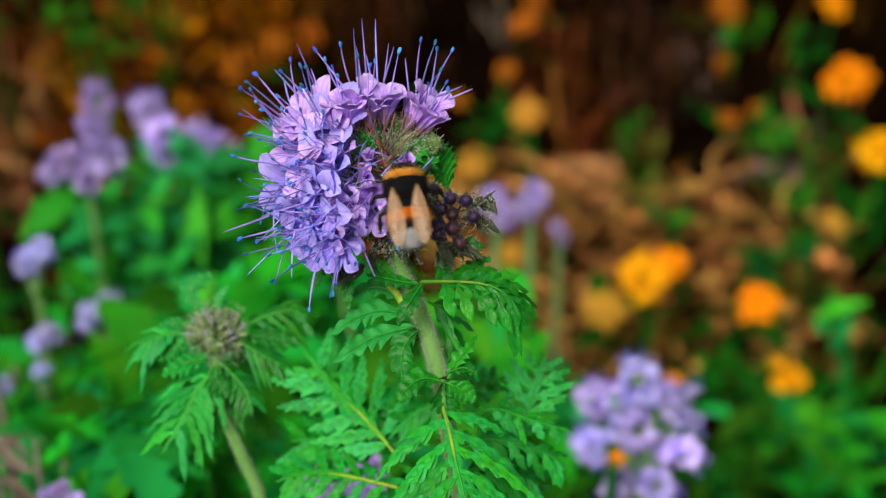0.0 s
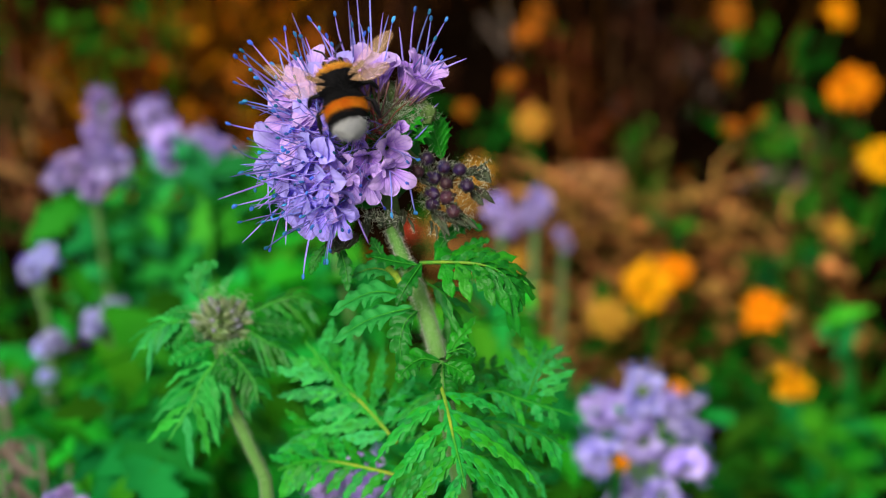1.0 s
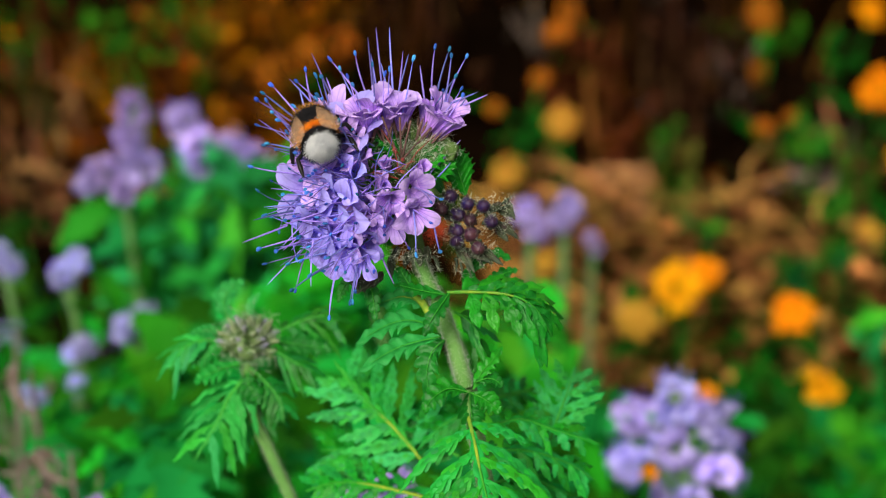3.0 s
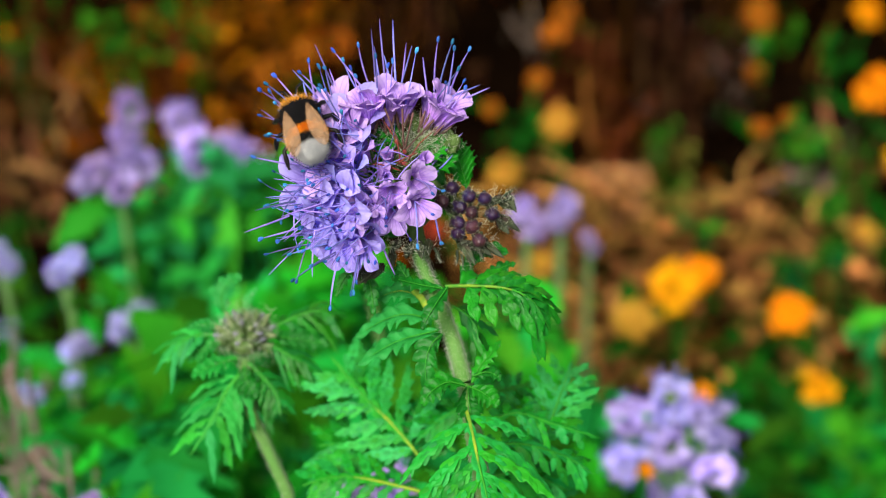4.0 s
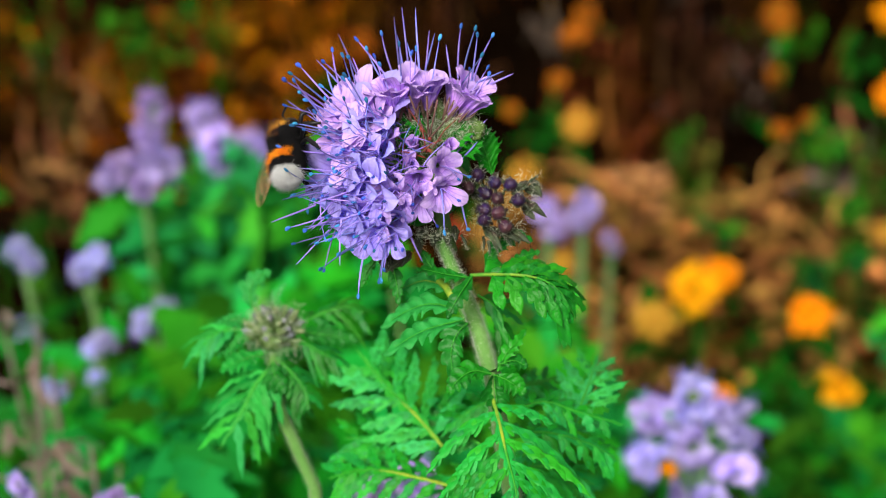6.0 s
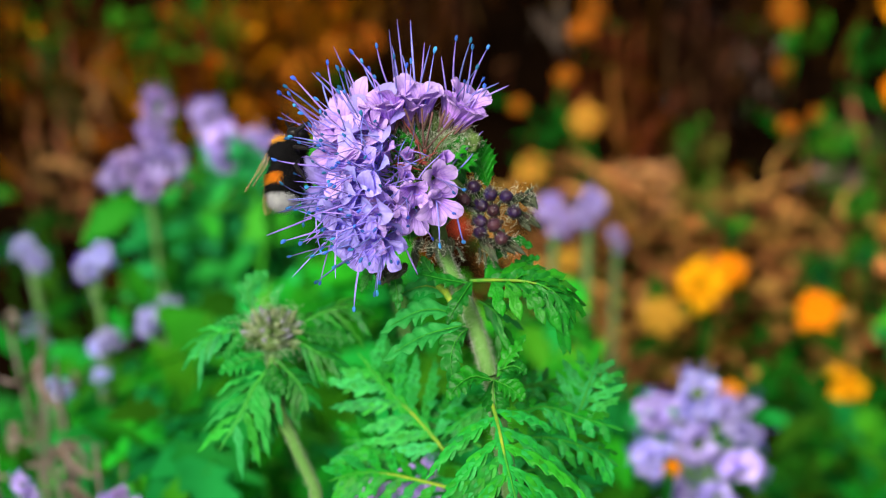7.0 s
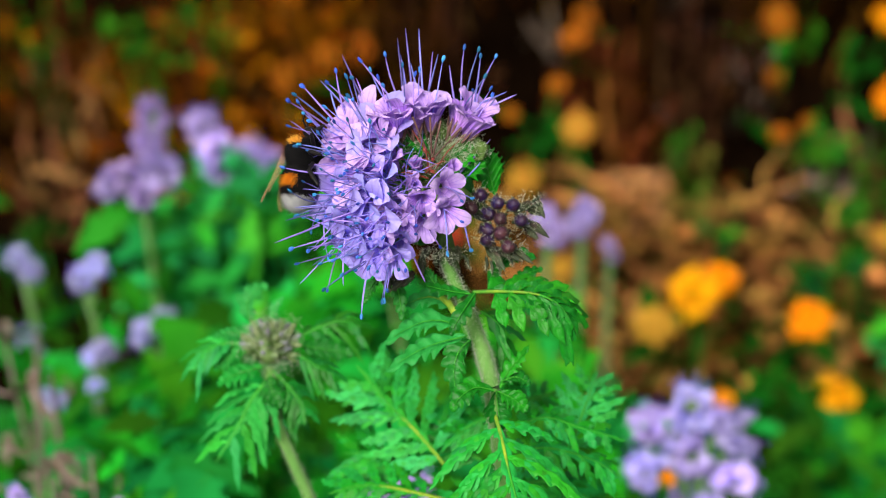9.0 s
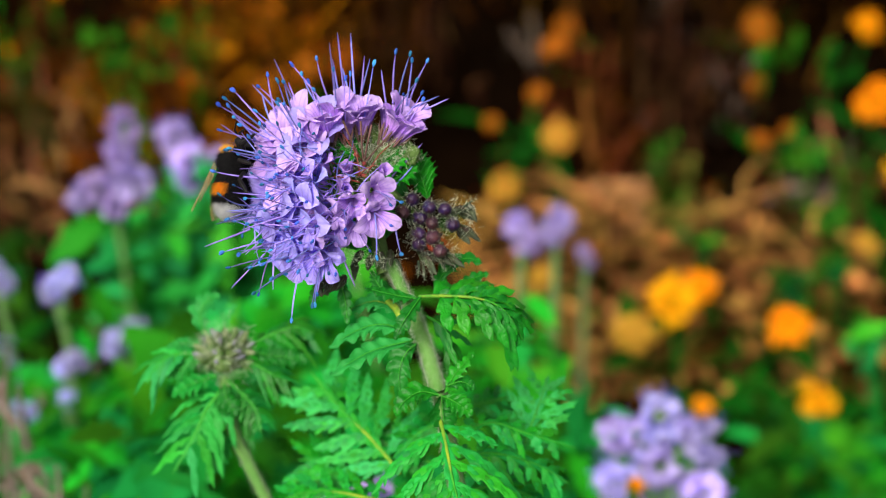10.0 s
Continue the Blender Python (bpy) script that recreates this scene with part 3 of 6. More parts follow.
# ---- tufts of narrow leaves and thickets of dead stems ----
def grass_tuft(spot, tone, height, count, spread, seed):
    """Narrow upright leaves that bend over, rooted close together."""
    r = random.Random(seed)
    s = Shape()
    for _ in range(count):
        foot = Vector((spot[0] + r.gauss(0, spread), spot[1] + r.gauss(0, spread * 1.4), 0.0))
        tall, lean, turn = height * r.uniform(0.6, 1.25), r.uniform(0.15, 0.6), r.uniform(0, 6.28)
        out, side, wide = Vector((math.cos(turn), math.sin(turn), 0)), Vector((-math.sin(turn), math.cos(turn), 0)), r.uniform(0.003, 0.0075)
        rows = []
        for i in range(7):
            u = i / 6
            mid = foot + Vector((0, 0, tall * (u - 0.3 * lean * u * u))) + out * (tall * lean * u * u)
            half = wide * math.sin(math.pi * (0.12 + 0.85 * u)) ** 0.8
            rows.append([mid - side * half + out * half * 0.3, mid, mid + side * half + out * half * 0.3])
        s.grid(rows)
    return tagged(new("leaf_tuft", s.mesh("leaf_tuft", (MOSSY, BED_DARK)[tone])), "tuft of narrow green leaves rooted in the litter", "foliage", kind="stuff")


TUFTS = [
    ((0.134, 1.094), 0, 0.045, 16, 0.019),
    ((0.161, 1.129), 1, 0.04, 10, 0.015),
    ((0.186, 1.094), 0, 0.045, 14, 0.019),
    ((0.22, 1.125), 1, 0.045, 12, 0.015),
    ((0.229, 1.076), 0, 0.05, 18, 0.022),
    ((0.257, 1.094), 1, 0.045, 12, 0.022),
    ((0.287, 1.121), 0, 0.05, 14, 0.019),
    ((0.313, 1.105), 0, 0.05, 14, 0.022),
    ((0.234, 1.019), 0, 0.05, 22, 0.022),
    ((0.245, 0.979), 0, 0.05, 24, 0.022),
    ((0.28, 0.999), 1, 0.05, 20, 0.022),
    ((0.304, 1.033), 0, 0.05, 16, 0.022),
    ((0.224, 0.948), 0, 0.05, 20, 0.022),
    ((0.257, 0.942), 1, 0.05, 20, 0.022),
    ((0.285, 0.948), 0, 0.05, 20, 0.022),
    ((0.106, 0.979), 0, 0.05, 20, 0.022),
    ((0.098, 1.153), 0, 0.05, 18, 0.019),
    ((0.075, 1.121), 0, 0.05, 18, 0.019),
    ((0.334, 1.281), 0, 0.065, 12, 0.015),
    ((0.349, 1.375), 0, 0.05, 8, 0.015),
    ((0.323, 1.47), 0, 0.03, 8, 0.021),
    ((0.357, 1.738), 0, 0.03, 12, 0.026),
    ((0.324, 1.7), 0, 0.03, 6, 0.019),
    ((0.121, 1.531), 1, 0.03, 8, 0.017),
    ((0.182, 1.458), 0, 0.027, 6, 0.015),
    ((0.1, 1.391), 1, 0.03, 8, 0.019),
    ((0.152, 1.573), 0, 0.024, 4, 0.011),
    ((0.2, 1.343), 0, 0.04, 8, 0.015),
    ((0.256, 1.279), 0, 0.035, 8, 0.015),
    ((0.345, 1.225), 0, 0.045, 12, 0.022),
    ((0.17, 1.265), 0, 0.03, 6, 0.015),
    ((0.21, 1.177), 0, 0.035, 8, 0.015),
    ((-0.336, 1.674), 0, 0.06, 26, 0.034),
    ((-0.353, 1.65), 0, 0.05, 12, 0.022),
    ((-0.431, 1.674), 0, 0.06, 18, 0.022),
    ((-0.42, 1.575), 0, 0.05, 14, 0.022),
    ((-0.31, 1.615), 1, 0.05, 16, 0.022),
    ((-0.438, 1.777), 0, 0.05, 10, 0.022),
    ((-0.293, 1.773), 0, 0.04, 8, 0.022),
    ((-0.367, 1.586), 0, 0.04, 6, 0.015),
    ((-0.267, 1.712), 0, 0.04, 6, 0.019),
]
for i, row in enumerate(TUFTS):
    grass_tuft(*row, 1100 + i)

STEMS = (
    material("grey_tan_dead_stem", (0.22, 0.10, 0.04), (0.07, 0.027, 0.010), 12, 0.8, 0, 0.4, 1.0, island=True, skew=2.6, gloss=0.0),
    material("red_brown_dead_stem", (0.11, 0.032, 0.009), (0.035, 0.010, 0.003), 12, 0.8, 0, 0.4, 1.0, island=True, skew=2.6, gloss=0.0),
    material("rust_dead_stem", (0.36, 0.12, 0.006), (0.12, 0.034, 0.002), 12, 0.8, 0, 0.4, 1.0, island=True, skew=2.4, gloss=0.0),
    material("ash_grey_dead_stem", (0.13, 0.095, 0.078), (0.06, 0.04, 0.03), 12, 0.8, 0, 0.4, 1.0, island=True, skew=1.6, gloss=0.0),
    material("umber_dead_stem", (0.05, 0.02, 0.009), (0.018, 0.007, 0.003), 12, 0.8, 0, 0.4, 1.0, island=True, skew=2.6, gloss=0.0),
)


def thicket(x, y, half_x, half_y, tone, count, height, seed):
    """Dead stems that still stand, each with a few withered shreds of leaf."""
    r = random.Random(seed)
    s = Shape()
    for _ in range(count):
        foot = Vector((x + r.uniform(-1, 1) * half_x, y + r.uniform(-1, 1) * half_y, 0.0))
        top = Vector((r.gauss(0, 0.016), r.gauss(0, 0.03), height * r.uniform(0.5, 1.15)))
        wide = r.uniform(0.0012, 0.0034)
        s.tube([foot, foot + top * 0.5 + Vector((r.gauss(0, 0.006), 0, 0)), foot + top], [wide, wide * 0.85, wide * 0.5], 5)
        for _ in range(r.randrange(3)):
            base = foot + top * r.uniform(0.4, 1.0)
            s.tube([base, base + Vector((r.gauss(0, 0.008), r.gauss(0, 0.008), r.uniform(-0.02, 0.01))), base + Vector((r.gauss(0, 0.014), r.gauss(0, 0.01), r.uniform(-0.035, 0.005)))], [0.0008, wide * 1.3, 0.0006], 4)
    return tagged(new("dead_stem_thicket", s.mesh("dead_stem_thicket", STEMS[tone])), "thicket of upright withered brown stems in the bed", "dead plants", kind="stuff")


THICKETS = [
    (-0.337, 1.414, 0.04, 0.12, 0, 60, 0.111),
    (-0.39, 1.555, 0.032, 0.1, 1, 34, 0.104),
    (-0.259, 1.542, 0.032, 0.1, 1, 34, 0.104),
    (-0.203, 1.668, 0.04, 0.1, 2, 40, 0.078),
    (-0.155, 1.571, 0.027, 0.08, 2, 26, 0.078),
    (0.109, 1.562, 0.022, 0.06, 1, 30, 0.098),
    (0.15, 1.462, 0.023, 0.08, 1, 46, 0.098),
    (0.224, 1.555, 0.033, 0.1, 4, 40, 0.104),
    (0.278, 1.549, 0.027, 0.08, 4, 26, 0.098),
    (0.382, 1.425, 0.02, 0.06, 0, 20, 0.078),
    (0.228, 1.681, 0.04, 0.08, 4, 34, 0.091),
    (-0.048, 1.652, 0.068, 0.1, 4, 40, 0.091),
    (0.273, 1.553, 0.009, 0.04, 3, 22, 0.07),
    (0.228, 1.71, 0.013, 0.04, 3, 20, 0.06),
    (0.327, 1.394, 0.017, 0.02, 3, 20, 0.03),
    (0.196, 1.504, 0.008, 0.02, 3, 8, 0.04),
    (0.101, 1.675, 0.008, 0.03, 3, 10, 0.06),
    (0.367, 1.451, 0.011, 0.03, 3, 10, 0.05),
    (0.172, 1.502, 0.013, 0.04, 2, 16, 0.06),
]
for i, row in enumerate(THICKETS):
    thicket(*row, 1200 + i)


# ---- larger fallen leaves and withered stalks ----
WITHERED = material("olive_brown_stalk", (0.25, 0.205, 0.19), (0.10, 0.07, 0.045), 60, 0.7, 0, 0.4)


def fallen_leaf(spot, size, seed):
    r = random.Random(seed)
    s = Shape()
    rows = []
    curl = r.uniform(0.3, 0.9)
    for i in range(11):
        u = i / 10
        half = size * 0.36 * math.sin(math.pi * (0.06 + 0.9 * u) ** 0.9) * (1 + 0.1 * math.sin(u * 17))
        rows.append([(half * v, size * (u - 0.5), curl * half * v * v + 0.25 * size * (u - 0.5) ** 2 + 0.05 * half * math.sin(9 * v + 5 * u)) for v in (-1, -0.6, -0.2, 0.2, 0.6, 1)])
    s.grid(rows)
    leaf = new("fallen_leaf", s.mesh("fallen_leaf", FALLEN))
    leaf.matrix_basis = Matrix.Translation(spot) @ Euler((r.uniform(0.1, 0.7), r.uniform(-0.4, 0.4), r.uniform(0, 6.28))).to_matrix().to_4x4()
    tagged(leaf, "curled tan fallen leaf lying on dry litter", "leaf", "fallen leaves on the bed")


for i, (spot, size) in enumerate([
    ((0.215, 1.147, 0.035), 0.052), ((0.184, 1.277, 0.035), 0.047),
    ((0.337, 1.195, 0.035), 0.04), ((0.277, 1.258, 0.035), 0.037),
    ((0.158, 1.248, 0.035), 0.041),
    ((0.232, 1.105, 0.035), 0.029), ((0.246, 1.221, 0.035), 0.041), ((0.217, 1.113, 0.035), 0.034),
    ((0.181, 1.098, 0.035), 0.033), ((0.288, 1.09, 0.035), 0.037), ((0.319, 1.121, 0.035), 0.034),
    ((0.244, 1.075, 0.035), 0.033), ((0.129, 1.113, 0.035), 0.034), ((0.101, 1.204, 0.035), 0.036),
    ((0.044, 1.25, 0.035), 0.04), ((0.031, 1.298, 0.035), 0.042), ((0.067, 1.26, 0.035), 0.038), ((0.022, 1.23, 0.035), 0.036), ((0.058, 1.215, 0.035), 0.034), ((0.09, 1.28, 0.035), 0.036),
    ((-0.395, 1.516, 0.035), 0.048), ((-0.364, 1.58, 0.035), 0.044), ((-0.249, 1.58, 0.035), 0.049),
    ((-0.37, 1.346, 0.035), 0.039), ((-0.048, 1.648, 0.035), 0.04), ((0.269, 1.261, 0.035), 0.031),
]):
    fallen_leaf(spot, size, 700 + i)
r_leaf = random.Random(61)
for i in range(24):  # smaller ones scattered between them
    x, y = (r_leaf.uniform(0.115, 0.388), r_leaf.uniform(1.161, 1.28)) if i < 14 else (r_leaf.uniform(-0.453, -0.171), r_leaf.uniform(1.502, 1.781))
    fallen_leaf((x, y, 0.035), r_leaf.uniform(0.016, 0.032), 820 + i)


BLEACHED = material("bleached_dry_stem", (0.15, 0.068, 0.024), (0.06, 0.024, 0.007), 25, 0.8, 0, 0.4, 1.0, gloss=0.0, skew=2.0)


def bleached_stalk(spot, length, seed):
    """A broken dry stem, forked once, leaning on the litter."""
    r = random.Random(seed)
    turn, rise, wide = r.uniform(0, 6.28), r.uniform(0.05, 0.9), r.uniform(0.0009, 0.0018)
    way = Vector((math.cos(turn) * math.cos(rise), math.sin(turn) * math.cos(rise), math.sin(rise)))
    bow = Vector((r.gauss(0, 0.005), r.gauss(0, 0.005), r.uniform(0.0, 0.008)))
    s = Shape()
    s.tube([way * length * u + bow * math.sin(math.pi * u) for u in (0, 0.25, 0.5, 0.75, 1)], [wide, wide * 0.95, wide * 0.85, wide * 0.7, wide * 0.35], 6)
    fork = way * length * 0.6 + bow
    s.tube([fork, fork + (way + Vector((r.gauss(0, 0.5), r.gauss(0, 0.5), 0.3))) * length * 0.3], [wide * 0.6, wide * 0.2], 5)
    stalk = new("dry_stalk", s.mesh("dry_stalk", BLEACHED))
    stalk.location = spot
    tagged(stalk, "bleached broken dry stem leaning on the litter", "dead stem", "bleached stems on the bed")


r_stalk = random.Random(77)
for i in range(16):
    x, y = r_stalk.uniform(0.111, 0.40), r_stalk.uniform(1.10, 1.27)
    bleached_stalk((x, y, 0.012), r_stalk.uniform(0.05, 0.12), 730 + i)
for i in range(6):
    x, y = r_stalk.uniform(-0.446, -0.097), r_stalk.uniform(1.355, 1.781)
    bleached_stalk((x, y, 0.012), r_stalk.uniform(0.06, 0.2), 780 + i)


def withered_stalk(foot, top, seed):
    r = random.Random(seed)
    foot, top = Vector(foot), Vector(top)
    stalk = new("withered_stalk")
    stalk.location = foot
    tagged(stalk, "withered olive-brown flower stalk with shrivelled leaves", "dead plant", "withered stalks in the bed")
    way = top - foot
    s = Shape()
    s.tube([way * u + Vector((0.009 * math.sin(5 * u + seed), 0.006 * math.sin(7 * u + seed), 0)) for u in (0, 0.25, 0.5, 0.75, 1)], [0.0016, 0.0014, 0.0015, 0.0011, 0.0007], 7)
    part("stem", s.mesh("stem", WITHERED), stalk)
    for k in range(4):
        u = r.uniform(0.6, 1.0)
        a = r.uniform(0, 6.28)
        part("shrivelled_leaf", SHRIVEL, stalk, frame_along(way * u, (math.cos(a), math.sin(a), r.uniform(-0.8, 0.3)), (0, 0, 1)) @ Matrix.Scale(r.uniform(0.3, 0.6), 4))


def shrivelled():
    s = Shape()
    rows = []
    for i in range(9):
        u = i / 8
        half = 0.004 * math.sin(math.pi * (0.1 + 0.85 * u))
        mid = Vector((0.006 * math.sin(4 * u), 0.04 * u, 0.006 * math.sin(6 * u)))
        rows.append([mid + Vector((half * v, 0, 0.7 * half * abs(v))) for v in (-1, 0, 1)])
    s.grid(rows)
    return s.mesh("shrivelled_leaf", WITHERED)


SHRIVEL = shrivelled()
for i, (foot, top) in enumerate([
    ((-0.151, 0.491, 0.0), (-0.145, 0.501, 0.417)),
    ((-0.171, 0.523, 0.0), (-0.169, 0.559, 0.398)),
    ((-0.161, 0.555, 0.0), (-0.158, 0.577, 0.35)),
    ((-0.163, 0.478, 0.0), (-0.153, 0.479, 0.42)),
    ((-0.184, 0.793, 0.0), (-0.186, 0.811, 0.254)),
    ((-0.161, 0.51, 0.0), (-0.152, 0.5, 0.424)),
    ((-0.15, 0.49, 0.0), (-0.141, 0.48, 0.43)),
    ((-0.14, 0.465, 0.0), (-0.132, 0.455, 0.417)),
    ((-0.137, 0.47, 0.0), (-0.123, 0.46, 0.414)),
    ((-0.112, 0.45, 0.0), (-0.108, 0.44, 0.421)),
    ((-0.173, 0.57, 0.0), (-0.161, 0.56, 0.389)),
    ((-0.121, 0.444, 0.0), (-0.116, 0.453, 0.415)),
]):
    withered_stalk(foot, top, 720 + i)


# ---- pot marigolds ----
def marigold_rays(seed, rays, layers, tint):
    r = random.Random(seed)
    s = Shape()
    for layer in range(layers):
        for k in range(rays):
            a = 2 * math.pi * (k + 0.5 * layer) / rays + r.uniform(-0.06, 0.06)
            rise, size = radians(8 + 24 * layer + r.uniform(-22, 16)), 1.0 - 0.18 * layer + r.uniform(-0.28, 0.14)
            out, side = Vector((math.cos(a), math.sin(a), 0)), Vector((-math.sin(a), math.cos(a), 0))
            rows = []
            for i in range(6):
                u = i / 5
                half = 0.115 * math.sin(math.pi * (0.12 + 0.72 * u)) * size
                mid = out * (0.18 + 0.82 * u * size) * math.cos(rise) + Vector((0, 0, (0.82 * u * math.sin(rise) - 0.14 * u * u) + 0.03 * layer))
                rows.append([mid + side * half * v + Vector((0, 0, 0.03 * v * v)) for v in (-1, 0, 1)])
            s.grid(rows)
    return s.mesh("ray_petals", tint)


def disc_mesh(tint):
    s = Shape()
    s.ball((0, 0, 0.10), (0.42, 0.42, 0.16), 6, 14, 0)
    r = random.Random(5)
    for _ in range(70):
        a, d = r.uniform(0, 6.28), 0.4 * math.sqrt(r.random())
        p = Vector((d * math.cos(a), d * math.sin(a), 0.24 - 0.5 * d * d))
        s.sliver(p, p + Vector((r.uniform(-0.02, 0.02), r.uniform(-0.02, 0.02), 0.08)), 0.014, 0)
    return s.mesh("disc", tint)


def sepal_mesh():
    s = Shape()
    s.ball((0, 0, -0.06), (0.22, 0.22, 0.12), 5, 10, 0)
    return s.mesh("sepal_cup", LEAF_DARK)


RAYS = [marigold_rays(11 + i, 17, 2 + (i < 2), t) for i, t in enumerate((RAY_YELLOW, RAY_ORANGE, RAY_PALE, RAY_DULL, RED_RAY))]
DISCS, SEPALS = [disc_mesh(t) for t in (RAY_YELLOW, DISC, RAY_PALE, RAY_DULL, RED_RAY)], sepal_mesh()
TONES = ("golden yellow", "deep orange", "faded pale yellow", "withered dull orange", "red")


def marigold(spot, radius, tone, seed):
    r = random.Random(seed)
    spot = Vector(spot)
    foot = Vector((spot.x + r.uniform(-0.03, 0.03), spot.y + r.uniform(0.0, 0.05), 0.0))
    plant = new("pot_marigold")
    plant.location = foot
    tagged(plant, f"pot marigold in {TONES[tone]} bloom on a green stalk", "flower", "pot marigolds in the bed")
    tip = spot - foot
    s = Shape()
    s.tube([(0, 0, 0), tip * 0.5 + Vector((0.008, 0, 0)), tip], [0.0024, 0.002, 0.0018], 6)
    part("stalk", s.mesh("stalk", LEAF_DARK), plant)
    face = Vector((r.uniform(-0.6, 0.6), -0.6 + r.uniform(-0.35, 0.35), 0.8))
    radius *= 0.92
    m = frame_up(tip - face.normalized() * radius * 0.35, face, r.uniform(0, 6)) @ Matrix.Scale(radius, 4)
    part("ray_petals", RAYS[tone], plant, m)
    part("disc", DISCS[tone], plant, m)
    part("sepal_cup", SEPALS, plant, m)
    for k in range(1 if tone == 3 else 3):
        u = r.uniform(0.3, 0.8)
        a = r.uniform(0, 6.28)
        me = MARIGOLD_LEAF
        part("leaf", me, plant, frame_along(tip * u, (math.cos(a), math.sin(a), 0.5), (0, 0, 1)))


def plain_leaf(length, width, mat):
    s = Shape()
    rows = []
    for i in range(8):
        u = i / 7
        half = width * 0.5 * math.sin(math.pi * (0.07 + 0.9 * u) ** 1.2)
        rows.append([(-half, length * u, 0.2 * half - 0.3 * length * u * u), (0, length * u, -0.3 * length * u * u), (half, length * u, 0.2 * half - 0.3 * length * u * u)])
    s.grid(rows)
    return s.mesh("leaf", mat)


MARIGOLD_LEAF = plain_leaf(0.06, 0.016, BED_DARK)
BRIGHT_MARIGOLDS = [
    ((0.157, 1.042, 0.12), 0.0217, 0),
    ((0.133, 1.033, 0.1), 0.0184, 2),
    ((0.186, 1.093, 0.1), 0.0162, 1),
    ((0.239, 1.042, 0.1), 0.0195, 1),
    ((0.245, 0.946, 0.1), 0.0178, 0),
    ((0.226, 1.192, 0.06), 0.0164, 3),
    ((0.368, 1.369, 0.12), 0.0262, 1),
    ((0.38, 1.272, 0.1), 0.0227, 0),
    ((0.106, 1.538, 0.1), 0.0174, 3),
    ((0.083, 1.43, 0.1), 0.0129, 3),
    ((0.097, 1.343, 0.1), 0.018, 2),
    ((0.05, 1.329, 0.06), 0.0167, 2),
    ((0.292, 1.547, 0.05), 0.0148, 3),
    ((0.287, 1.434, 0.05), 0.0122, 3),
]
BACK_MARIGOLDS = [
    ((0.072, 1.143, 0.08), 0.0126, 2),
    ((0.175, 0.985, 0.07), 0.0095, 1),
    ((0.069, 0.482, 0.384), 0.0038, 1),
    ((0.338, 1.236, 0.05), 0.014, 2),
    ((0.301, 1.582, 0.1), 0.0216, 3),
    ((0.41, 1.582, 0.1), 0.0189, 1),
    ((-0.097, 1.535, 0.09), 0.0224, 3),
    ((-0.155, 1.471, 0.09), 0.0255, 3),
    ((-0.131, 1.554, 0.07), 0.0188, 3),
    ((-0.213, 1.618, 0.06), 0.0167, 3),
    ((-0.31, 1.7, 0.05), 0.0145, 3),
    ((-0.427, 1.618, 0.06), 0.0167, 1),
    ((-0.204, 1.472, 0.05), 0.0181, 3),
    ((0.126, 1.708, 0.05), 0.0175, 3),
]
SMALL_MARIGOLDS = [
    ((-0.005, 1.248, 0.05), 0.0109, 4),
    ((0.046, 1.514, 0.03), 0.0106, 3),
    ((0.206, 1.17, 0.06), 0.013, 3),
    ((0.24, 1.174, 0.05), 0.0109, 3),
    ((0.32, 1.475, 0.04), 0.0104, 3),
    ((0.124, 1.231, 0.05), 0.0101, 3),
    ((0.224, 1.204, 0.05), 0.0150, 3),
]
for i, (spot, radius, tone) in enumerate(BRIGHT_MARIGOLDS + BACK_MARIGOLDS + SMALL_MARIGOLDS):
    marigold(spot, radius, tone, 300 + i)

# ---- further phacelia plants of the bed ----
FLORETS = [floret_mesh(o, 20 + i, t) for i, (o, t) in enumerate(((0.85, PETAL), (1.05, PETAL), (0.5, PETAL), (0.9, PETAL_BLUE), (1.15, PETAL_BLUE), (0.75, PETAL_BLUE)))]
BELLS = [floret_mesh(o, 35 + i, PETAL, MAUVE_STALK) for i, o in enumerate((0.5, 0.66, 0.8))]
STAMENS = [stamen_mesh(b, True, 40 + i) for i, b in enumerate((0.04, 0.10, -0.14, 0.26))]
BARE = [stamen_mesh(b, False, 50 + i) for i, b in enumerate((0.0, 0.07))]
TWISTED = [stamen_mesh(q, False, 65 + i, 0.8) for i, q in enumerate((0.3, 0.55, -0.4, 0.8))]
CURLED = [stamen_mesh(b, True, 60 + i) for i, b in enumerate((0.6, 0.9))]


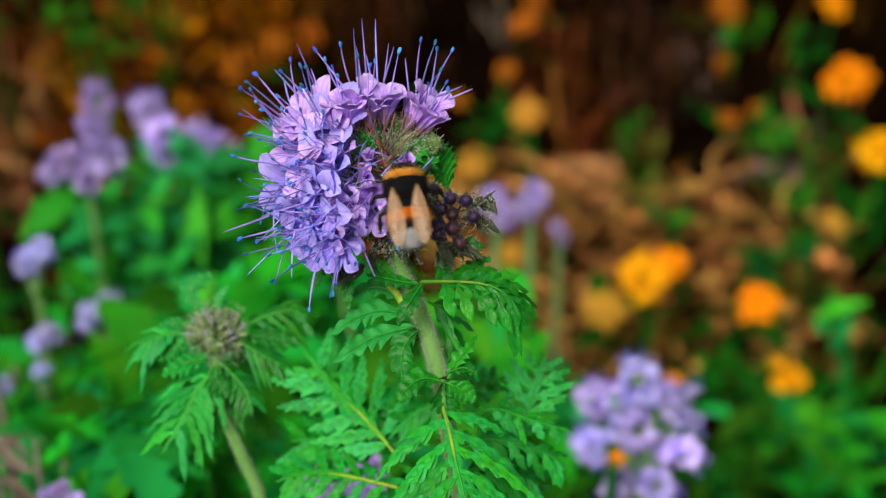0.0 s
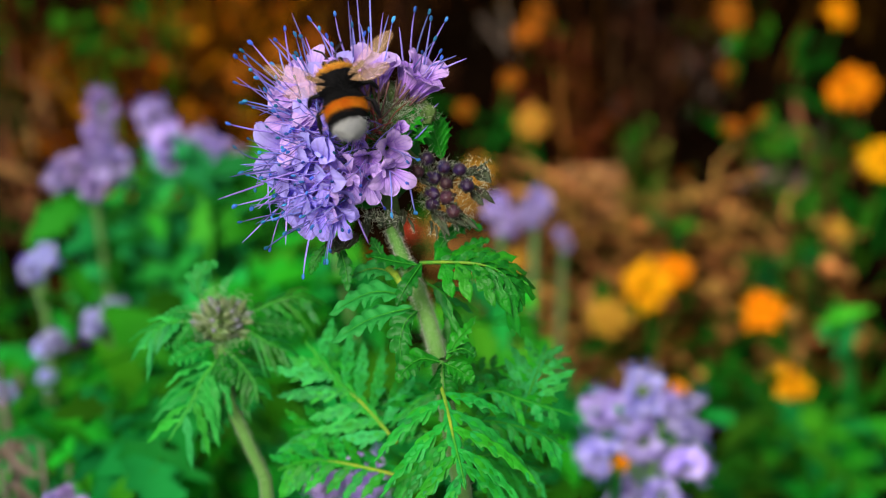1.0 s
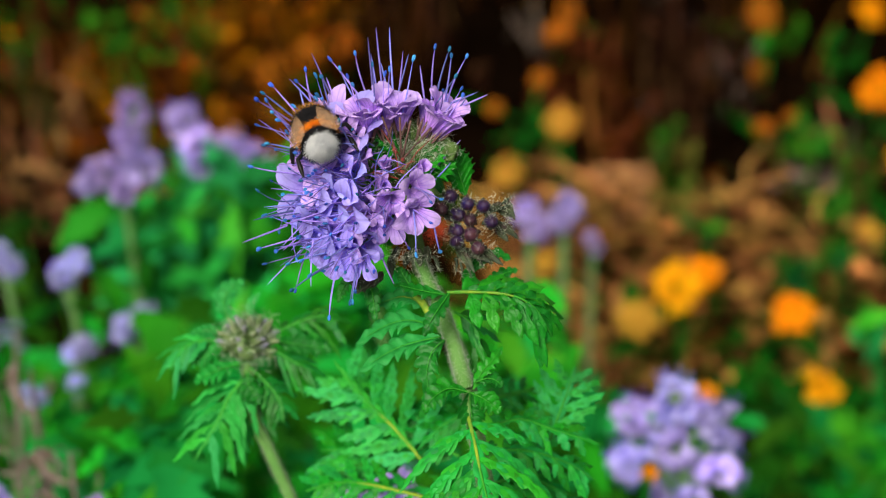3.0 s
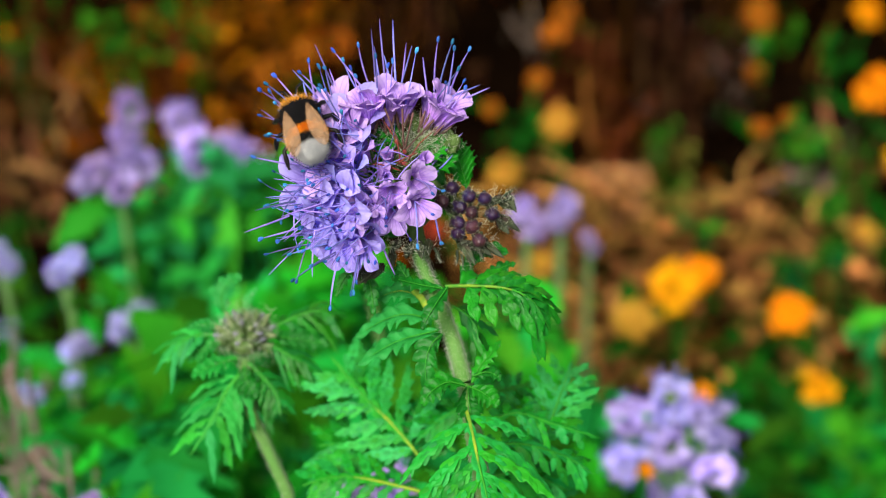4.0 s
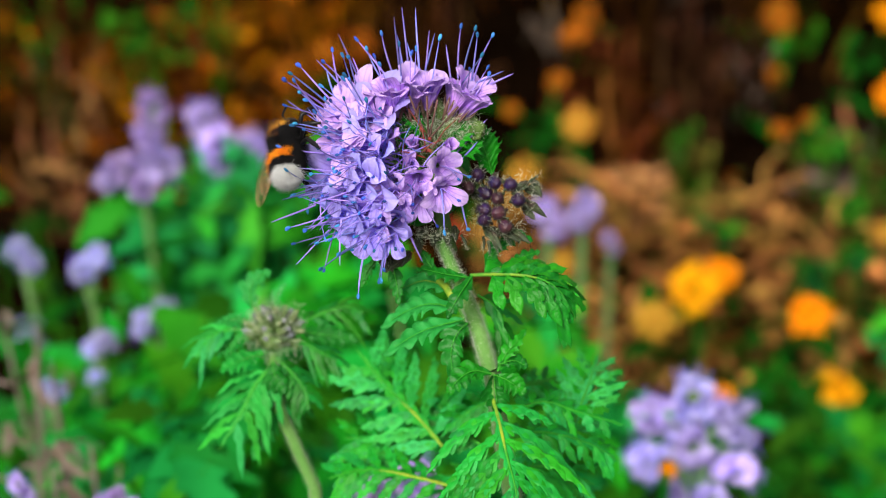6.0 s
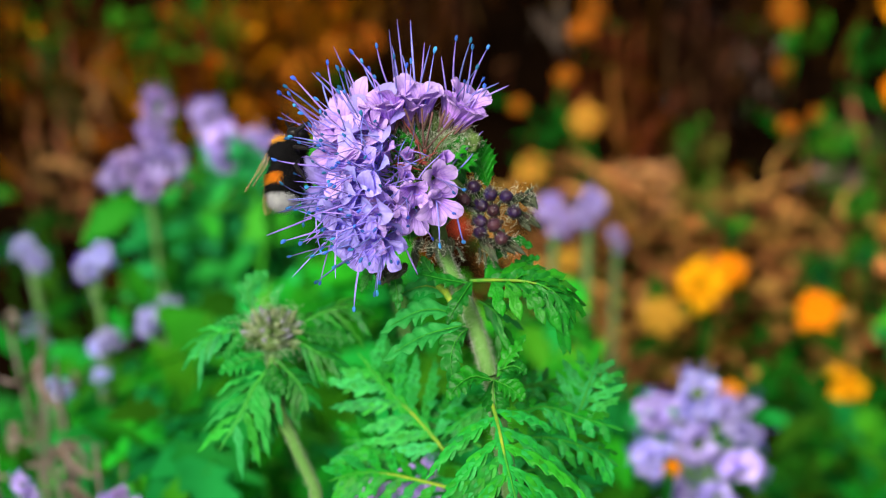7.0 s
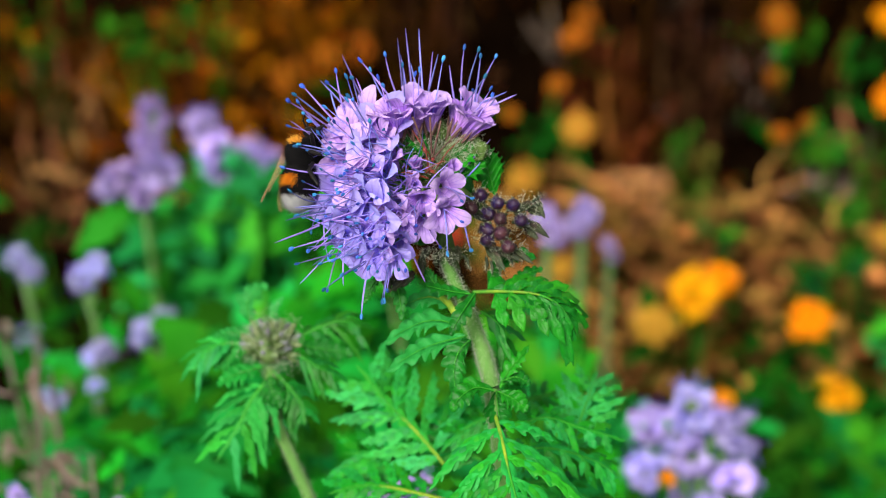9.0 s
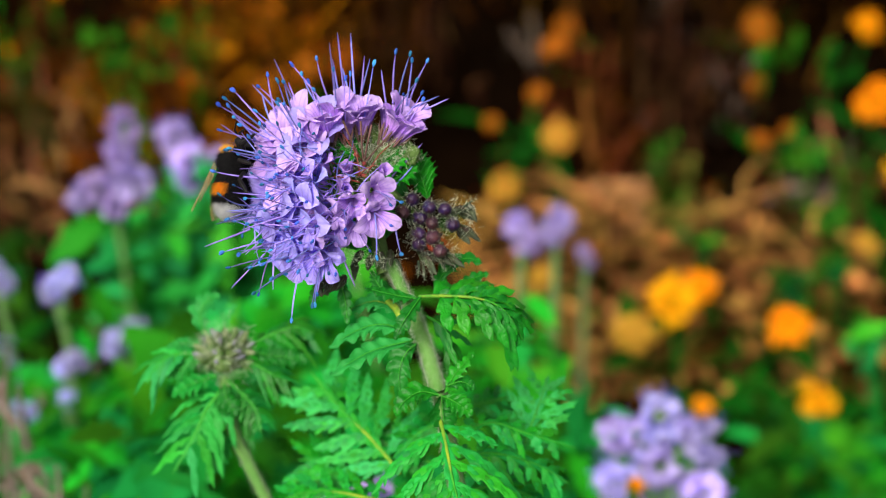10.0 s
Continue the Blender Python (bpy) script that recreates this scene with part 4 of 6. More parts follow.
def cluster_mesh(seed, tint):
    """A ball of bells, 1 cm in radius, with its stamens."""
    r = random.Random(seed)
    s = Shape()
    for k in range(26):
        out = Vector((r.gauss(0, 1), r.gauss(0, 1), r.gauss(0, 1))).normalized()
        q = frame_up(out * r.uniform(0.0025, 0.0055), out + Vector((r.gauss(0, 0.3), r.gauss(0, 0.3), r.gauss(0, 0.3))), r.uniform(0, 6))
        big = r.uniform(0.75, 1.15)
        for j in range(5):
            b0 = 2 * math.pi * j / 5
            rows = []
            for i in range(4):
                u = i / 3
                rad, hgt = (0.0008 + 0.004 * u) * big, 0.0055 * (1 - (1 - u) ** 1.6) * big
                half = (0.001, 0.0020, 0.0023, 0.0009)[i] * big
                rows.append([q @ Vector((rad * math.cos(b0) - half * v * math.sin(b0), rad * math.sin(b0) + half * v * math.cos(b0), hgt + 0.0006 * v * v)) for v in (-1, 0, 1)])
            s.grid(rows, 0)
        for j in range(2):
            way = (out + Vector((r.gauss(0, 0.25), r.gauss(0, 0.25), r.gauss(0, 0.25)))).normalized()
            s.tube([out * 0.005, out * 0.005 + way * r.uniform(0.009, 0.013)], [0.0003, 0.0002], 4, 1)
    s.ball((0, 0, 0), (0.0035, 0.0035, 0.0035), 6, 8, 2)
    return s.mesh("bloom", tint, FILAMENT, CALYX)


CLUSTERS = [cluster_mesh(70, BED_LILAC), cluster_mesh(71, BED_BLUE), cluster_mesh(72, BED_SOFT)]
BED_LEAF = [fern_mesh([(0, 0, 0), (0, 0.045, -0.004), (0.004, 0.09, -0.03)], 0.042, 9, 0.3, 80 + i, (BED_TEAL if i else LEAF, RIB), (0, 0, 1), (0, 0, -1), 3, strap=True) for i in range(2)]


def bed_phacelia(blooms, tone, seed, leaves=5):
    """blooms: centre and radius of each ball of flowers; all hang on one stem."""
    r = random.Random(seed)
    mean = sum((Vector(b[0]) for b in blooms), Vector()) / len(blooms)
    foot = Vector((mean.x + r.uniform(-0.02, 0.02), mean.y + r.uniform(0, 0.04), 0))
    plant = new("phacelia_plant")
    plant.location = foot
    tagged(plant, f"{('lilac', 'pale blue', 'pale violet')[tone]} phacelia in bloom on a hairy green stem", "flower", "phacelia plants of the bed")
    top = mean - foot - Vector((0, 0, 0.012))
    s = Shape()
    s.tube([(0, 0, 0), top * 0.5 + Vector((0.006, 0, 0)), top], [0.0028, 0.0022, 0.0018], 6)
    part("stem", s.mesh("stem", STEM), plant)
    for b, radius in blooms:
        b = Vector(b) - foot
        s = Shape()
        s.tube([top - Vector((0, 0, 0.01)), top.lerp(b, 0.5) - Vector((0, 0, 0.004)), b], [0.0014, 0.0012, 0.001], 5)
        part("flower_stalk", s.mesh("flower_stalk", STEM), plant)
        turn = Euler((r.uniform(0, 6), r.uniform(0, 6), r.uniform(0, 6))).to_matrix().to_4x4()
        part("bloom", CLUSTERS[tone], plant, Matrix.Translation(b) @ turn @ Matrix.Diagonal((*(radius / 0.0135 * r.uniform(0.8, 1.1) for _ in range(3)), 1)))
    for k in range(leaves):
        u, a = r.uniform(0.35, 0.92), r.uniform(0, 6.28)
        part("leaf", BED_LEAF[tone % 2], plant, frame_along(top * u, (math.cos(a), math.sin(a), r.uniform(0.0, 0.6)), (0, 0, 1)))
    return plant


NEAR_BLOOMS = [
    ([((0.08, 0.51, 0.394), 0.0099), ((0.066, 0.507, 0.389), 0.0091), ((0.064, 0.499, 0.375), 0.0095), ((0.08, 0.502, 0.379), 0.0103), ((0.096, 0.505, 0.386), 0.0099), ((0.095, 0.498, 0.372), 0.0087), ((0.087, 0.492, 0.362), 0.0079), ((0.072, 0.493, 0.363), 0.0087), ((0.089, 0.508, 0.39), 0.0059), ((0.074, 0.505, 0.385), 0.0059)], 2, 0),
    ([((-0.14, 0.724, 0.405), 0.0097), ((-0.143, 0.718, 0.394), 0.0097), ((-0.152, 0.71, 0.38), 0.0112), ((-0.161, 0.708, 0.376), 0.0081), ((-0.137, 0.711, 0.382), 0.0117), ((-0.145, 0.706, 0.373), 0.0076)], 0, 5),
]
SMALL_BLOOMS = [
    ([((-0.118, 0.722, 0.401), 0.0102), ((-0.112, 0.717, 0.392), 0.0092), ((-0.099, 0.715, 0.389), 0.0107), ((-0.11, 0.712, 0.383), 0.0087), ((-0.085, 0.713, 0.384), 0.0107), ((-0.093, 0.711, 0.381), 0.0076)], 0, 5),
    ([((-0.148, 0.603, 0.394), 0.0071), ((-0.152, 0.601, 0.391), 0.0053), ((-0.145, 0.605, 0.397), 0.0053)], 1, 5),
    ([((-0.143, 0.587, 0.367), 0.0076), ((-0.147, 0.586, 0.365), 0.0053)], 1, 5),
    ([((-0.127, 0.591, 0.373), 0.0071), ((-0.118, 0.594, 0.379), 0.0062)], 1, 5),
    ([((-0.197, 0.674, 0.317), 0.0076), ((-0.191, 0.668, 0.307), 0.0071)], 1, 5),
    ([((-0.201, 0.692, 0.348), 0.0076), ((-0.196, 0.689, 0.344), 0.0064)], 1, 5),
    ([((-0.146, 0.58, 0.354), 0.0053)], 1, 5),
]
FAR_BLOOMS = [
    ([((-0.161, 0.577, 0.35), 0.0045), ((-0.165, 0.579, 0.352), 0.0033)], 1, 5),
    ([((0.039, 0.745, 0.341), 0.0078), ((0.044, 0.742, 0.334), 0.0080)], 0, 0),
    ([((0.060, 0.747, 0.343), 0.0085), ((0.056, 0.744, 0.337), 0.0074)], 0, 0),
    ([((0.078, 0.825, 0.281), 0.0052), ((0.081, 0.823, 0.275), 0.0048)], 0, 0),
    ([((-0.013, 0.359, 0.472), 0.0086), ((-0.023, 0.358, 0.47), 0.0057)], 0, 1),
    ([((-0.099, 0.397, 0.438), 0.0041), ((-0.102, 0.396, 0.436), 0.0038), ((-0.095, 0.396, 0.435), 0.0035)], 0, 5),
    ([((-0.124, 0.397, 0.438), 0.0038), ((-0.127, 0.399, 0.441), 0.0035)], 0, 5),
    ([((-0.037, 0.617, 0.419), 0.0089), ((-0.005, 0.561, 0.322), 0.0058)], 1, 1),
    ([((-0.092, 0.829, 0.286), 0.0103)], 1, 5),
]
bed_plants = [bed_phacelia(blooms, tone, 400 + i, leaves) for i, (blooms, tone, leaves) in enumerate(NEAR_BLOOMS + SMALL_BLOOMS + FAR_BLOOMS)]

# ---- the phacelia in the foreground ----
# Its shape is given in centimetres from the middle of the flower head: right, up along the leaning face, out of the face.
FACE = pose(-0.01016, 0.30207, 0.5932, 60)
ROOT = Vector((0.035, 0.36, 0.0))
phacelia = new("tall_phacelia")
phacelia.location = ROOT
tagged(phacelia, "lilac phacelia with long blue-tipped stamens on hairy stem", "flower")
TO_PLANT = Matrix.Translation(-ROOT) @ FACE
upper = part("upper_stem", hairy_stem([cm(*p) for p in [(0.47, -1.34, -0.2), (0.71, -1.91, -0.2), (1.0, -2.57, -0.3), (1.21, -3.18, -0.4), (1.4, -3.87, -0.5)]],
             [0.0012, 0.0013, 0.00155, 0.00165, 0.0017], 1, 2600), phacelia, TO_PLANT, "pale hairy green stem")
low_end = FACE.inverted() @ ROOT
part("lower_stem", hairy_stem([cm(*p) for p in [(1.42, -3.81, -0.6), (1.53, -4.51, -1.2), (1.68, -5.46, -1.6), (1.91, -6.66, -2.0)]] + [low_end * 0.5 + cm(1.0, -3.0, -0.5), low_end],
     [0.0017, 0.0017, 0.0018, 0.0020, 0.0026, 0.0034], 2, 900), phacelia, TO_PLANT)

# flower head: core mesh with the stalks of its coiled sprays
core = Shape()
hub = cm(*(0.26, 0.37, -0.5))
for tip in [(0.01, 1.22, 0.3), (0.81, 1.14, 0.0), (-0.84, 0.88, 0.5), (-1.15, -0.35, 0.6), (-0.73, -1.09, 0.5), (0.34, -0.51, 0.8), (1.3, -0.49, 0.2), (-0.42, 1.28, 0.2), (0.49, 1.29, 0.1)]:
    end = cm(*tip)
    core.tube([hub, hub.lerp(end, 0.5) + cm(0, 0.08, 0.1), end], [0.0011, 0.0009, 0.0007], 6, 0)
core.tube([hub, cm(*(0.42, -0.74, -0.8)), cm(*(0.59, -1.57, -0.3))], [0.0012, 0.0015, 0.0016], 8, 0)
core.ball(cm(*(-0.04, 0.05, -1.2)), (0.011, 0.011, 0.006), 8, 12, 1)
head = part("flower_head", core.mesh("flower_head", CALYX, LEAF_DARK), phacelia, TO_PLANT, "round lilac flower head with protruding stamens")

SPRAYS = {
    # florets as (right, up), how far they lean out of the face, tint
    "crown": ([(-0.54, 1.53), (-0.3, 1.71), (0.02, 1.68), (-0.44, 1.42), (-0.1, 1.52), (0.26, 1.58)], 0.6, 0),
    "crest": ([(0.82, 1.62), (1.06, 1.56), (0.94, 1.42), (1.14, 1.36)], 0.55, 0),
    "shoulder": ([(-1.45, 1.12), (-1.12, 1.36), (-0.66, 1.25), (-1.30, 0.78), (-0.92, 0.98), (-0.70, 0.66)], 0.95, 0),
    "flank": ([(-1.56, -0.12), (-1.52, -0.52), (-1.22, -0.20), (-0.90, -0.48), (-1.30, -0.78)], 1.1, 1),
    "skirt": ([(-1.22, -1.02), (-0.86, -0.98), (-0.98, -1.34), (-0.46, -1.02), (-0.62, -1.30)], 0.85, 1),
    "bosom": ([(0.0, -0.34), (0.61, 0.02), (0.58, -0.5), (0.12, -0.72)], 1.7, 0),
    "waist": ([(-1.30, 0.34), (-0.98, 0.20), (-1.42, 0.62)], 1.2, 1),
    "heart": ([(-0.54, -0.38), (-0.84, 0.41), (-0.45, -0.67)], 0.9, 0),
}
R_HEAD = 0.0185
for name, (spots, lean, tint) in SPRAYS.items():
    for x, y in spots:
        p = Vector((x, y)) * 0.01
        rim = min(1.0, p.length / 0.021)
        depth = R_HEAD * math.sqrt(max(0.0, 1 - rim * rim)) * 0.75 + rng.uniform(-0.001, 0.001)
        way = Vector((p.x, p.y, 0)).normalized() + Vector((rng.gauss(0, 0.14), rng.gauss(0, 0.14), lean * rng.uniform(0.75, 1.25)))
        way.normalize()
        base = Vector((p.x, p.y, depth)) - way * 0.0052
        kind = (2 if name in ("crown", "crest") and rng.random() < 0.7 else rng.randrange(2)) + 3 * (tint if rng.random() < 0.8 else 1 - tint)
        size = rng.uniform(0.88, 1.06) * {"heart": 0.8, "bosom": 0.79}.get(name, 1.0)
        part("floret", rng.choice(BELLS) if name in ("crown", "crest") else FLORETS[kind], head, frame_up(base, way, rng.uniform(0, 6.28)) @ Matrix.Scale(size, 4))
        for k in range({"crown": 1, "crest": 1, "bosom": 2}.get(name, rng.choice((1, 2, 2, 3)))):
            w2 = (way + Vector((rng.gauss(0, 0.22), rng.gauss(0, 0.22), rng.gauss(0, 0.2)))).normalized()
            part("stamen", rng.choice(STAMENS), head, frame_up(base + way * 0.002, w2, rng.uniform(0, 6.28)) @ Matrix.Diagonal((0.72, 0.72, rng.uniform(0.7, 1.2), 1)))


def stamen(x0, y0, x1, y1, out0, out1, meshes, spin=None):
    a, b = cm(x0, y0, out0), cm(x1, y1, out1)
    size = (b - a).length / 0.01
    part("stamen", rng.choice(meshes), head, frame_up(a, b - a, rng.uniform(0, 6.28) if spin is None else spin) @ Matrix.Diagonal((0.9, 0.9, size, 1)))


# the stamens that stand out at the rim: foot and tip
CROWN = [(-0.43, 1.62, -1.06, 2.49), (-0.38, 1.73, -0.74, 2.52), (-0.54, 1.57, -1.01, 2.22), (0.81, 1.73, 0.79, 2.68), (0.89, 1.73, 1.06, 2.65), (1.06, 1.68, 1.22, 2.51), (1.1, 1.68, 1.35, 2.53), (-1.41, 1.46, -1.65, 2.25), (-1.21, 1.41, -1.54, 2.16), (-1.06, 1.46, -1.3, 2.11)]
CROWN_BARE = [(-0.3, 1.68, -0.38, 2.92), (-0.11, 1.73, -0.24, 3.11), (0.08, 1.73, -0.02, 3.09), (0.16, 1.73, 0.3, 2.65), (-0.19, 1.73, -0.35, 2.6), (0.11, 1.62, 0.38, 2.6), (0.0, 1.78, -0.15, 2.43), (0.67, 1.73, 0.59, 2.38), (-0.97, 1.51, -1.46, 2.62), (-1.3, 1.46, -1.84, 2.16), (-1.54, 1.41, -1.75, 1.95), (-0.92, 1.46, -1.19, 2.16), (1.08, 1.62, 1.68, 1.86), (1.17, 1.51, 1.87, 1.81), (1.19, 1.41, 1.46, 1.73), (1.22, 1.3, 1.48, 1.46), (0.7, 0.27, 1.35, 0.95), (0.81, 0.16, 1.19, 0.49)]
WEST = [(-1.51, 1.24, -2.13, 1.91), (-1.62, 1.24, -2.27, 1.81), (-1.68, 1.19, -2.41, 1.71), (-1.73, 1.1, -2.32, 1.57), (-1.78, 1.03, -2.02, 1.48), (-1.57, -0.81, -2.34, -1.11), (-1.41, -0.87, -2.05, -1.06), (-1.73, 0.32, -2.54, 0.35), (-1.08, -1.14, -1.86, -1.33), (-1.14, -1.41, -1.84, -1.78), (-0.99, -1.46, -1.19, -2.32), (-0.59, -1.46, -0.59, -1.86), (-0.38, -1.3, -0.24, -1.51), (0.81, -0.54, 0.9, -1.1), (-0.43, -1.35, -0.49, -1.51), (-1.41, 0.65, -2.16, 0.97), (-1.46, 0.7, -2.27, 0.74)]
WEST_BARE = [(-1.78, -0.38, -2.51, -0.54), (-1.89, -0.65, -2.67, -0.97), (-1.41, -0.92, -1.49, -1.78), (-0.11, -1.3, 0.11, -1.78), (-0.54, -0.7, -1.73, -0.49), (-0.97, -0.32, -2.0, -0.67), (-0.43, 0.0, -1.41, 0.54)]
for row in CROWN:
    stamen(*row, 0.5, 0.7, STAMENS)
for row in CROWN_BARE:
    stamen(*row, 0.4, 0.5, BARE)
for row in WEST:
    stamen(*row, 0.9, 1.3, STAMENS[:3])
for row in WEST_BARE:
    stamen(*row, 1.1, 1.5, BARE)
for row in [(-1.62, -0.05, -2.16, -0.32), (-1.68, -0.16, -2.23, -0.54), (-1.73, -0.32, -2.11, -0.59)]:
    stamen(*row, 0.9, 1.1, CURLED)

for k in range(84):  # thin filaments that cross the florets of the flank
    x, y = rng.uniform(-1.75, -0.2), rng.uniform(-1.2, 1.0)
    out = 1.25 * math.sqrt(max(0.05, 1 - (x * x + y * y) / 4.4))
    way = Vector((-0.75 + rng.gauss(0, 0.35), 0.25 * y + rng.gauss(-0.1, 0.45), 0.45 + rng.gauss(0, 0.2))).normalized()
    part("stamen", rng.choice(BARE if k % 3 else STAMENS[:3]), head, frame_up(cm(x, y, out), way, rng.uniform(0, 6.28)) @ Matrix.Diagonal((0.62, 0.62, rng.uniform(0.55, 1.05), 1)))

# buds at the coil's end, spent cups in the middle
BUDS = [bud_mesh(90 + i, BUD if i else BUD_RED, 40, 0.1, SEPAL, 0.6) for i in range(3)] + [bud_mesh(95, BUD_TAN, 44, 0.9, SEPAL), bud_mesh(96, BUD_TAN, 44, 1.2, SEPAL)]
SPIKES = [bud_mesh(101, BUD_STRAW, 50, 0.4), bud_mesh(102, BUD_MAUVE, 50, 0.3), bud_mesh(103, CALYX, 50, 0.5)]
BUD_SPOTS = [(1.14, -0.13), (1.44, -0.23), (1.23, -0.41), (1.52, -0.53), (1.74, -0.31), (1.9, -0.56), (1.22, -0.73), (1.58, -0.81), (1.31, -0.99), (1.66, -1.06), (0.92, -0.3)]
TAN_SPOTS = [(2.05, -0.29), (2.14, -0.38), (2.19, -0.69), (2.08, -0.74), (2.25, -0.25), (1.76, -1.15), (1.43, -1.26), (1.62, -1.19), (1.83, -1.19), (1.42, -1.15), (1.33, -1.18), (1.05, -0.42), (1.01, -0.18), (0.11, -1.14), (0.32, -1.24), (0.54, -1.19), (0.0, -1.35), (-0.54, -1.68), (-0.38, -1.73), (-0.22, -1.62), (0.7, -1.14), (-0.7, -1.68)]
for x, y in BUD_SPOTS:
    p = cm(x, y, 0.25 + rng.uniform(-0.1, 0.1))
    part("bud", rng.choice(BUDS[:3]), head, frame_up(p, (rng.gauss(0.15, 0.3), rng.gauss(-0.1, 0.3), 1), rng.uniform(0, 6)) @ Matrix.Scale(rng.uniform(1.15, 1.35), 4))
for x, y in TAN_SPOTS:
    p = cm(x, y, rng.uniform(-0.2, 0.2))
    part("bud", rng.choice(BUDS[3:]), head, frame_up(p, (0.5 + 0.3 * rng.gauss(0, 1) if x > 1 else rng.gauss(0, 0.3), -0.5, 0.5), rng.uniform(0, 6)) @ Matrix.Diagonal((0.72, 0.72, rng.uniform(0.85, 1.15), 1)))
for a, b in [((1.25, -1.29), (1.25, -1.56)), ((1.38, -1.29), (1.55, -1.68)), ((1.76, -1.26), (1.94, -1.43)), ((1.67, -1.3), (1.77, -1.48)), ((1.34, -1.37), (1.36, -1.64)), ((2.05, -0.31), (2.37, -0.08)), ((2.12, -0.34), (2.35, -0.26)), ((2.13, -0.72), (2.35, -0.78)), ((0.82, -1.25), (0.94, -1.52)), ((1.95, -0.58), (2.2, -0.65))]:
    s = Shape()
    s.tube([cm(*a, 0.0), cm((a[0] + b[0]) / 2 + 0.02, (a[1] + b[1]) / 2 + 0.01, 0.12), cm(*b, 0.1)], [0.0003, 0.00028, 0.00005], 6, 0)
    for k in range(40):
        p = cm(*a, 0.0).lerp(cm(*b, 0.1), rng.random())
        s.sliver(p, p + Vector((rng.gauss(0, 1), rng.gauss(0, 1), rng.gauss(0, 1))).normalized() * 0.0011, 0.00003, 1)
    part("sepal", s.mesh("sepal", BUD_TAN, HAIR), head, None, "narrow hairy sepal")
CUPS = bud_mesh(98, CALYX, 60)
for x, y in [(-0.54, 1.08), (-0.38, 0.92), (-0.22, 1.03), (-0.32, 0.74), (-0.11, 0.84), (0.49, 1.03), (0.65, 0.84), (0.87, 0.81), (1.03, 0.92), (0.54, 0.65), (0.81, 0.65), (1.08, 0.7), (-0.38, 1.19), (0.38, 1.14), (0.11, 1.08)]:
    part("cup", CUPS, head, frame_up(cm(x, y, 0.35), (rng.gauss(0, 0.5), 0.8, 0.7), rng.uniform(0, 6)) @ Matrix.Scale(rng.uniform(0.9, 1.4), 4), "hairy grey-green cup")
for a, b, bend in [((-0.43, 1.28), (0.19, 0.65), 0.15), ((-0.7, 0.74), (0.11, 0.59), -0.1), ((-0.54, 0.32), (0.16, 0.22), 0.05), ((0.11, 0.81), (0.19, 0.32), 0.02), ((0.49, 0.54), (0.11, 0.32), 0.04), ((0.76, 0.92), (0.32, 0.41), 0.05)]:
    s = Shape()
    s.tube([cm(*a, 0.9), cm((a[0] + b[0]) / 2, (a[1] + b[1]) / 2 + bend, 1.0), cm(*b, 0.75)], [0.00008, 0.00013, 0.00016], 6)
    part("spent_stalk", s.mesh("spent_stalk", RED_STALK), head, None, "russet spent stalk")
for k in range(46):  # shrivelled filaments crossing the middle of the head
    foot = cm(-0.43 + rng.gauss(0, 0.32), 0.16 + rng.gauss(0, 0.28), rng.uniform(0.9, 1.15))
    way = Vector((rng.gauss(0, 1), rng.gauss(0.2, 0.7), rng.gauss(0.45, 0.3))).normalized()
    part("spent_filament", rng.choice(TWISTED), head, frame_up(foot, way, rng.uniform(0, 6)) @ Matrix.Diagonal((0.8, 0.8, rng.uniform(0.35, 0.8), 1)))
WILTED = floret_mesh(0.28, 31, PETAL)
for x, y in [(-0.67, 0.16), (-0.38, 0.38), (-0.24, 0.0), (0.0, 0.41), (-0.49, -0.11), (-0.74, -0.09), (-0.15, 0.16), (0.54, 0.35)]:
    part("wilted_floret", WILTED, head, frame_up(cm(x, y, rng.uniform(0.7, 0.95)), (rng.gauss(0, 0.6), rng.gauss(0, 0.6), 0.7), rng.uniform(0, 6)) @ Matrix.Scale(rng.uniform(0.4, 0.62), 4), "shrivelled violet floret")
for x, y in [(-0.1, 1.34), (0.22, 1.34), (0.42, 1.28), (0.80, 1.12)]:
    s = hairy_stem([cm(0.24, 0.58, 0.6), cm((0.24 + x) / 2, (0.58 + y) / 2 + rng.uniform(-0.06, 0.04), 1.0), cm(x, y, rng.uniform(1.1, 1.35))], [0.00024, 0.00017, 0.00022], int(1000 + 100 * x), 8, MAUVE_STALK, 6)
    part("flower_stalk", s, head, None, "brownish hairy flower stalk")
SPENT = bud_mesh(97, RED_STALK, 18)
for x, y in [(-0.32, 0.41), (-0.16, 0.3), (0.0, 0.22), (0.11, 0.38), (0.27, 0.54), (0.32, 0.32), (-0.43, 0.54), (0.16, 0.7)]:
    part("spent_cup", SPENT, head, frame_up(cm(x, y, 0.75), (rng.gauss(0, 0.5), 0.3, 0.6), rng.uniform(0, 6)) @ Matrix.Diagonal((0.4, 0.4, rng.uniform(0.5, 0.9), 1)), "russet spent flower cup")


def down(centre, spread, count, length, seed):
    """A tuft of fine pale hairs."""
    r = random.Random(seed)
    s = Shape()
    for _ in range(count):
        way = Vector((r.gauss(0, 1), r.gauss(0, 1), abs(r.gauss(0, 1)))).normalized()
        p = centre + Vector((r.gauss(0, spread[0]), r.gauss(0, spread[1]), r.gauss(0, spread[2])))
        s.sliver(p, p + way * length * r.uniform(0.6, 1.3), 0.00004)
    return s.mesh("hair_tuft", HAIR)


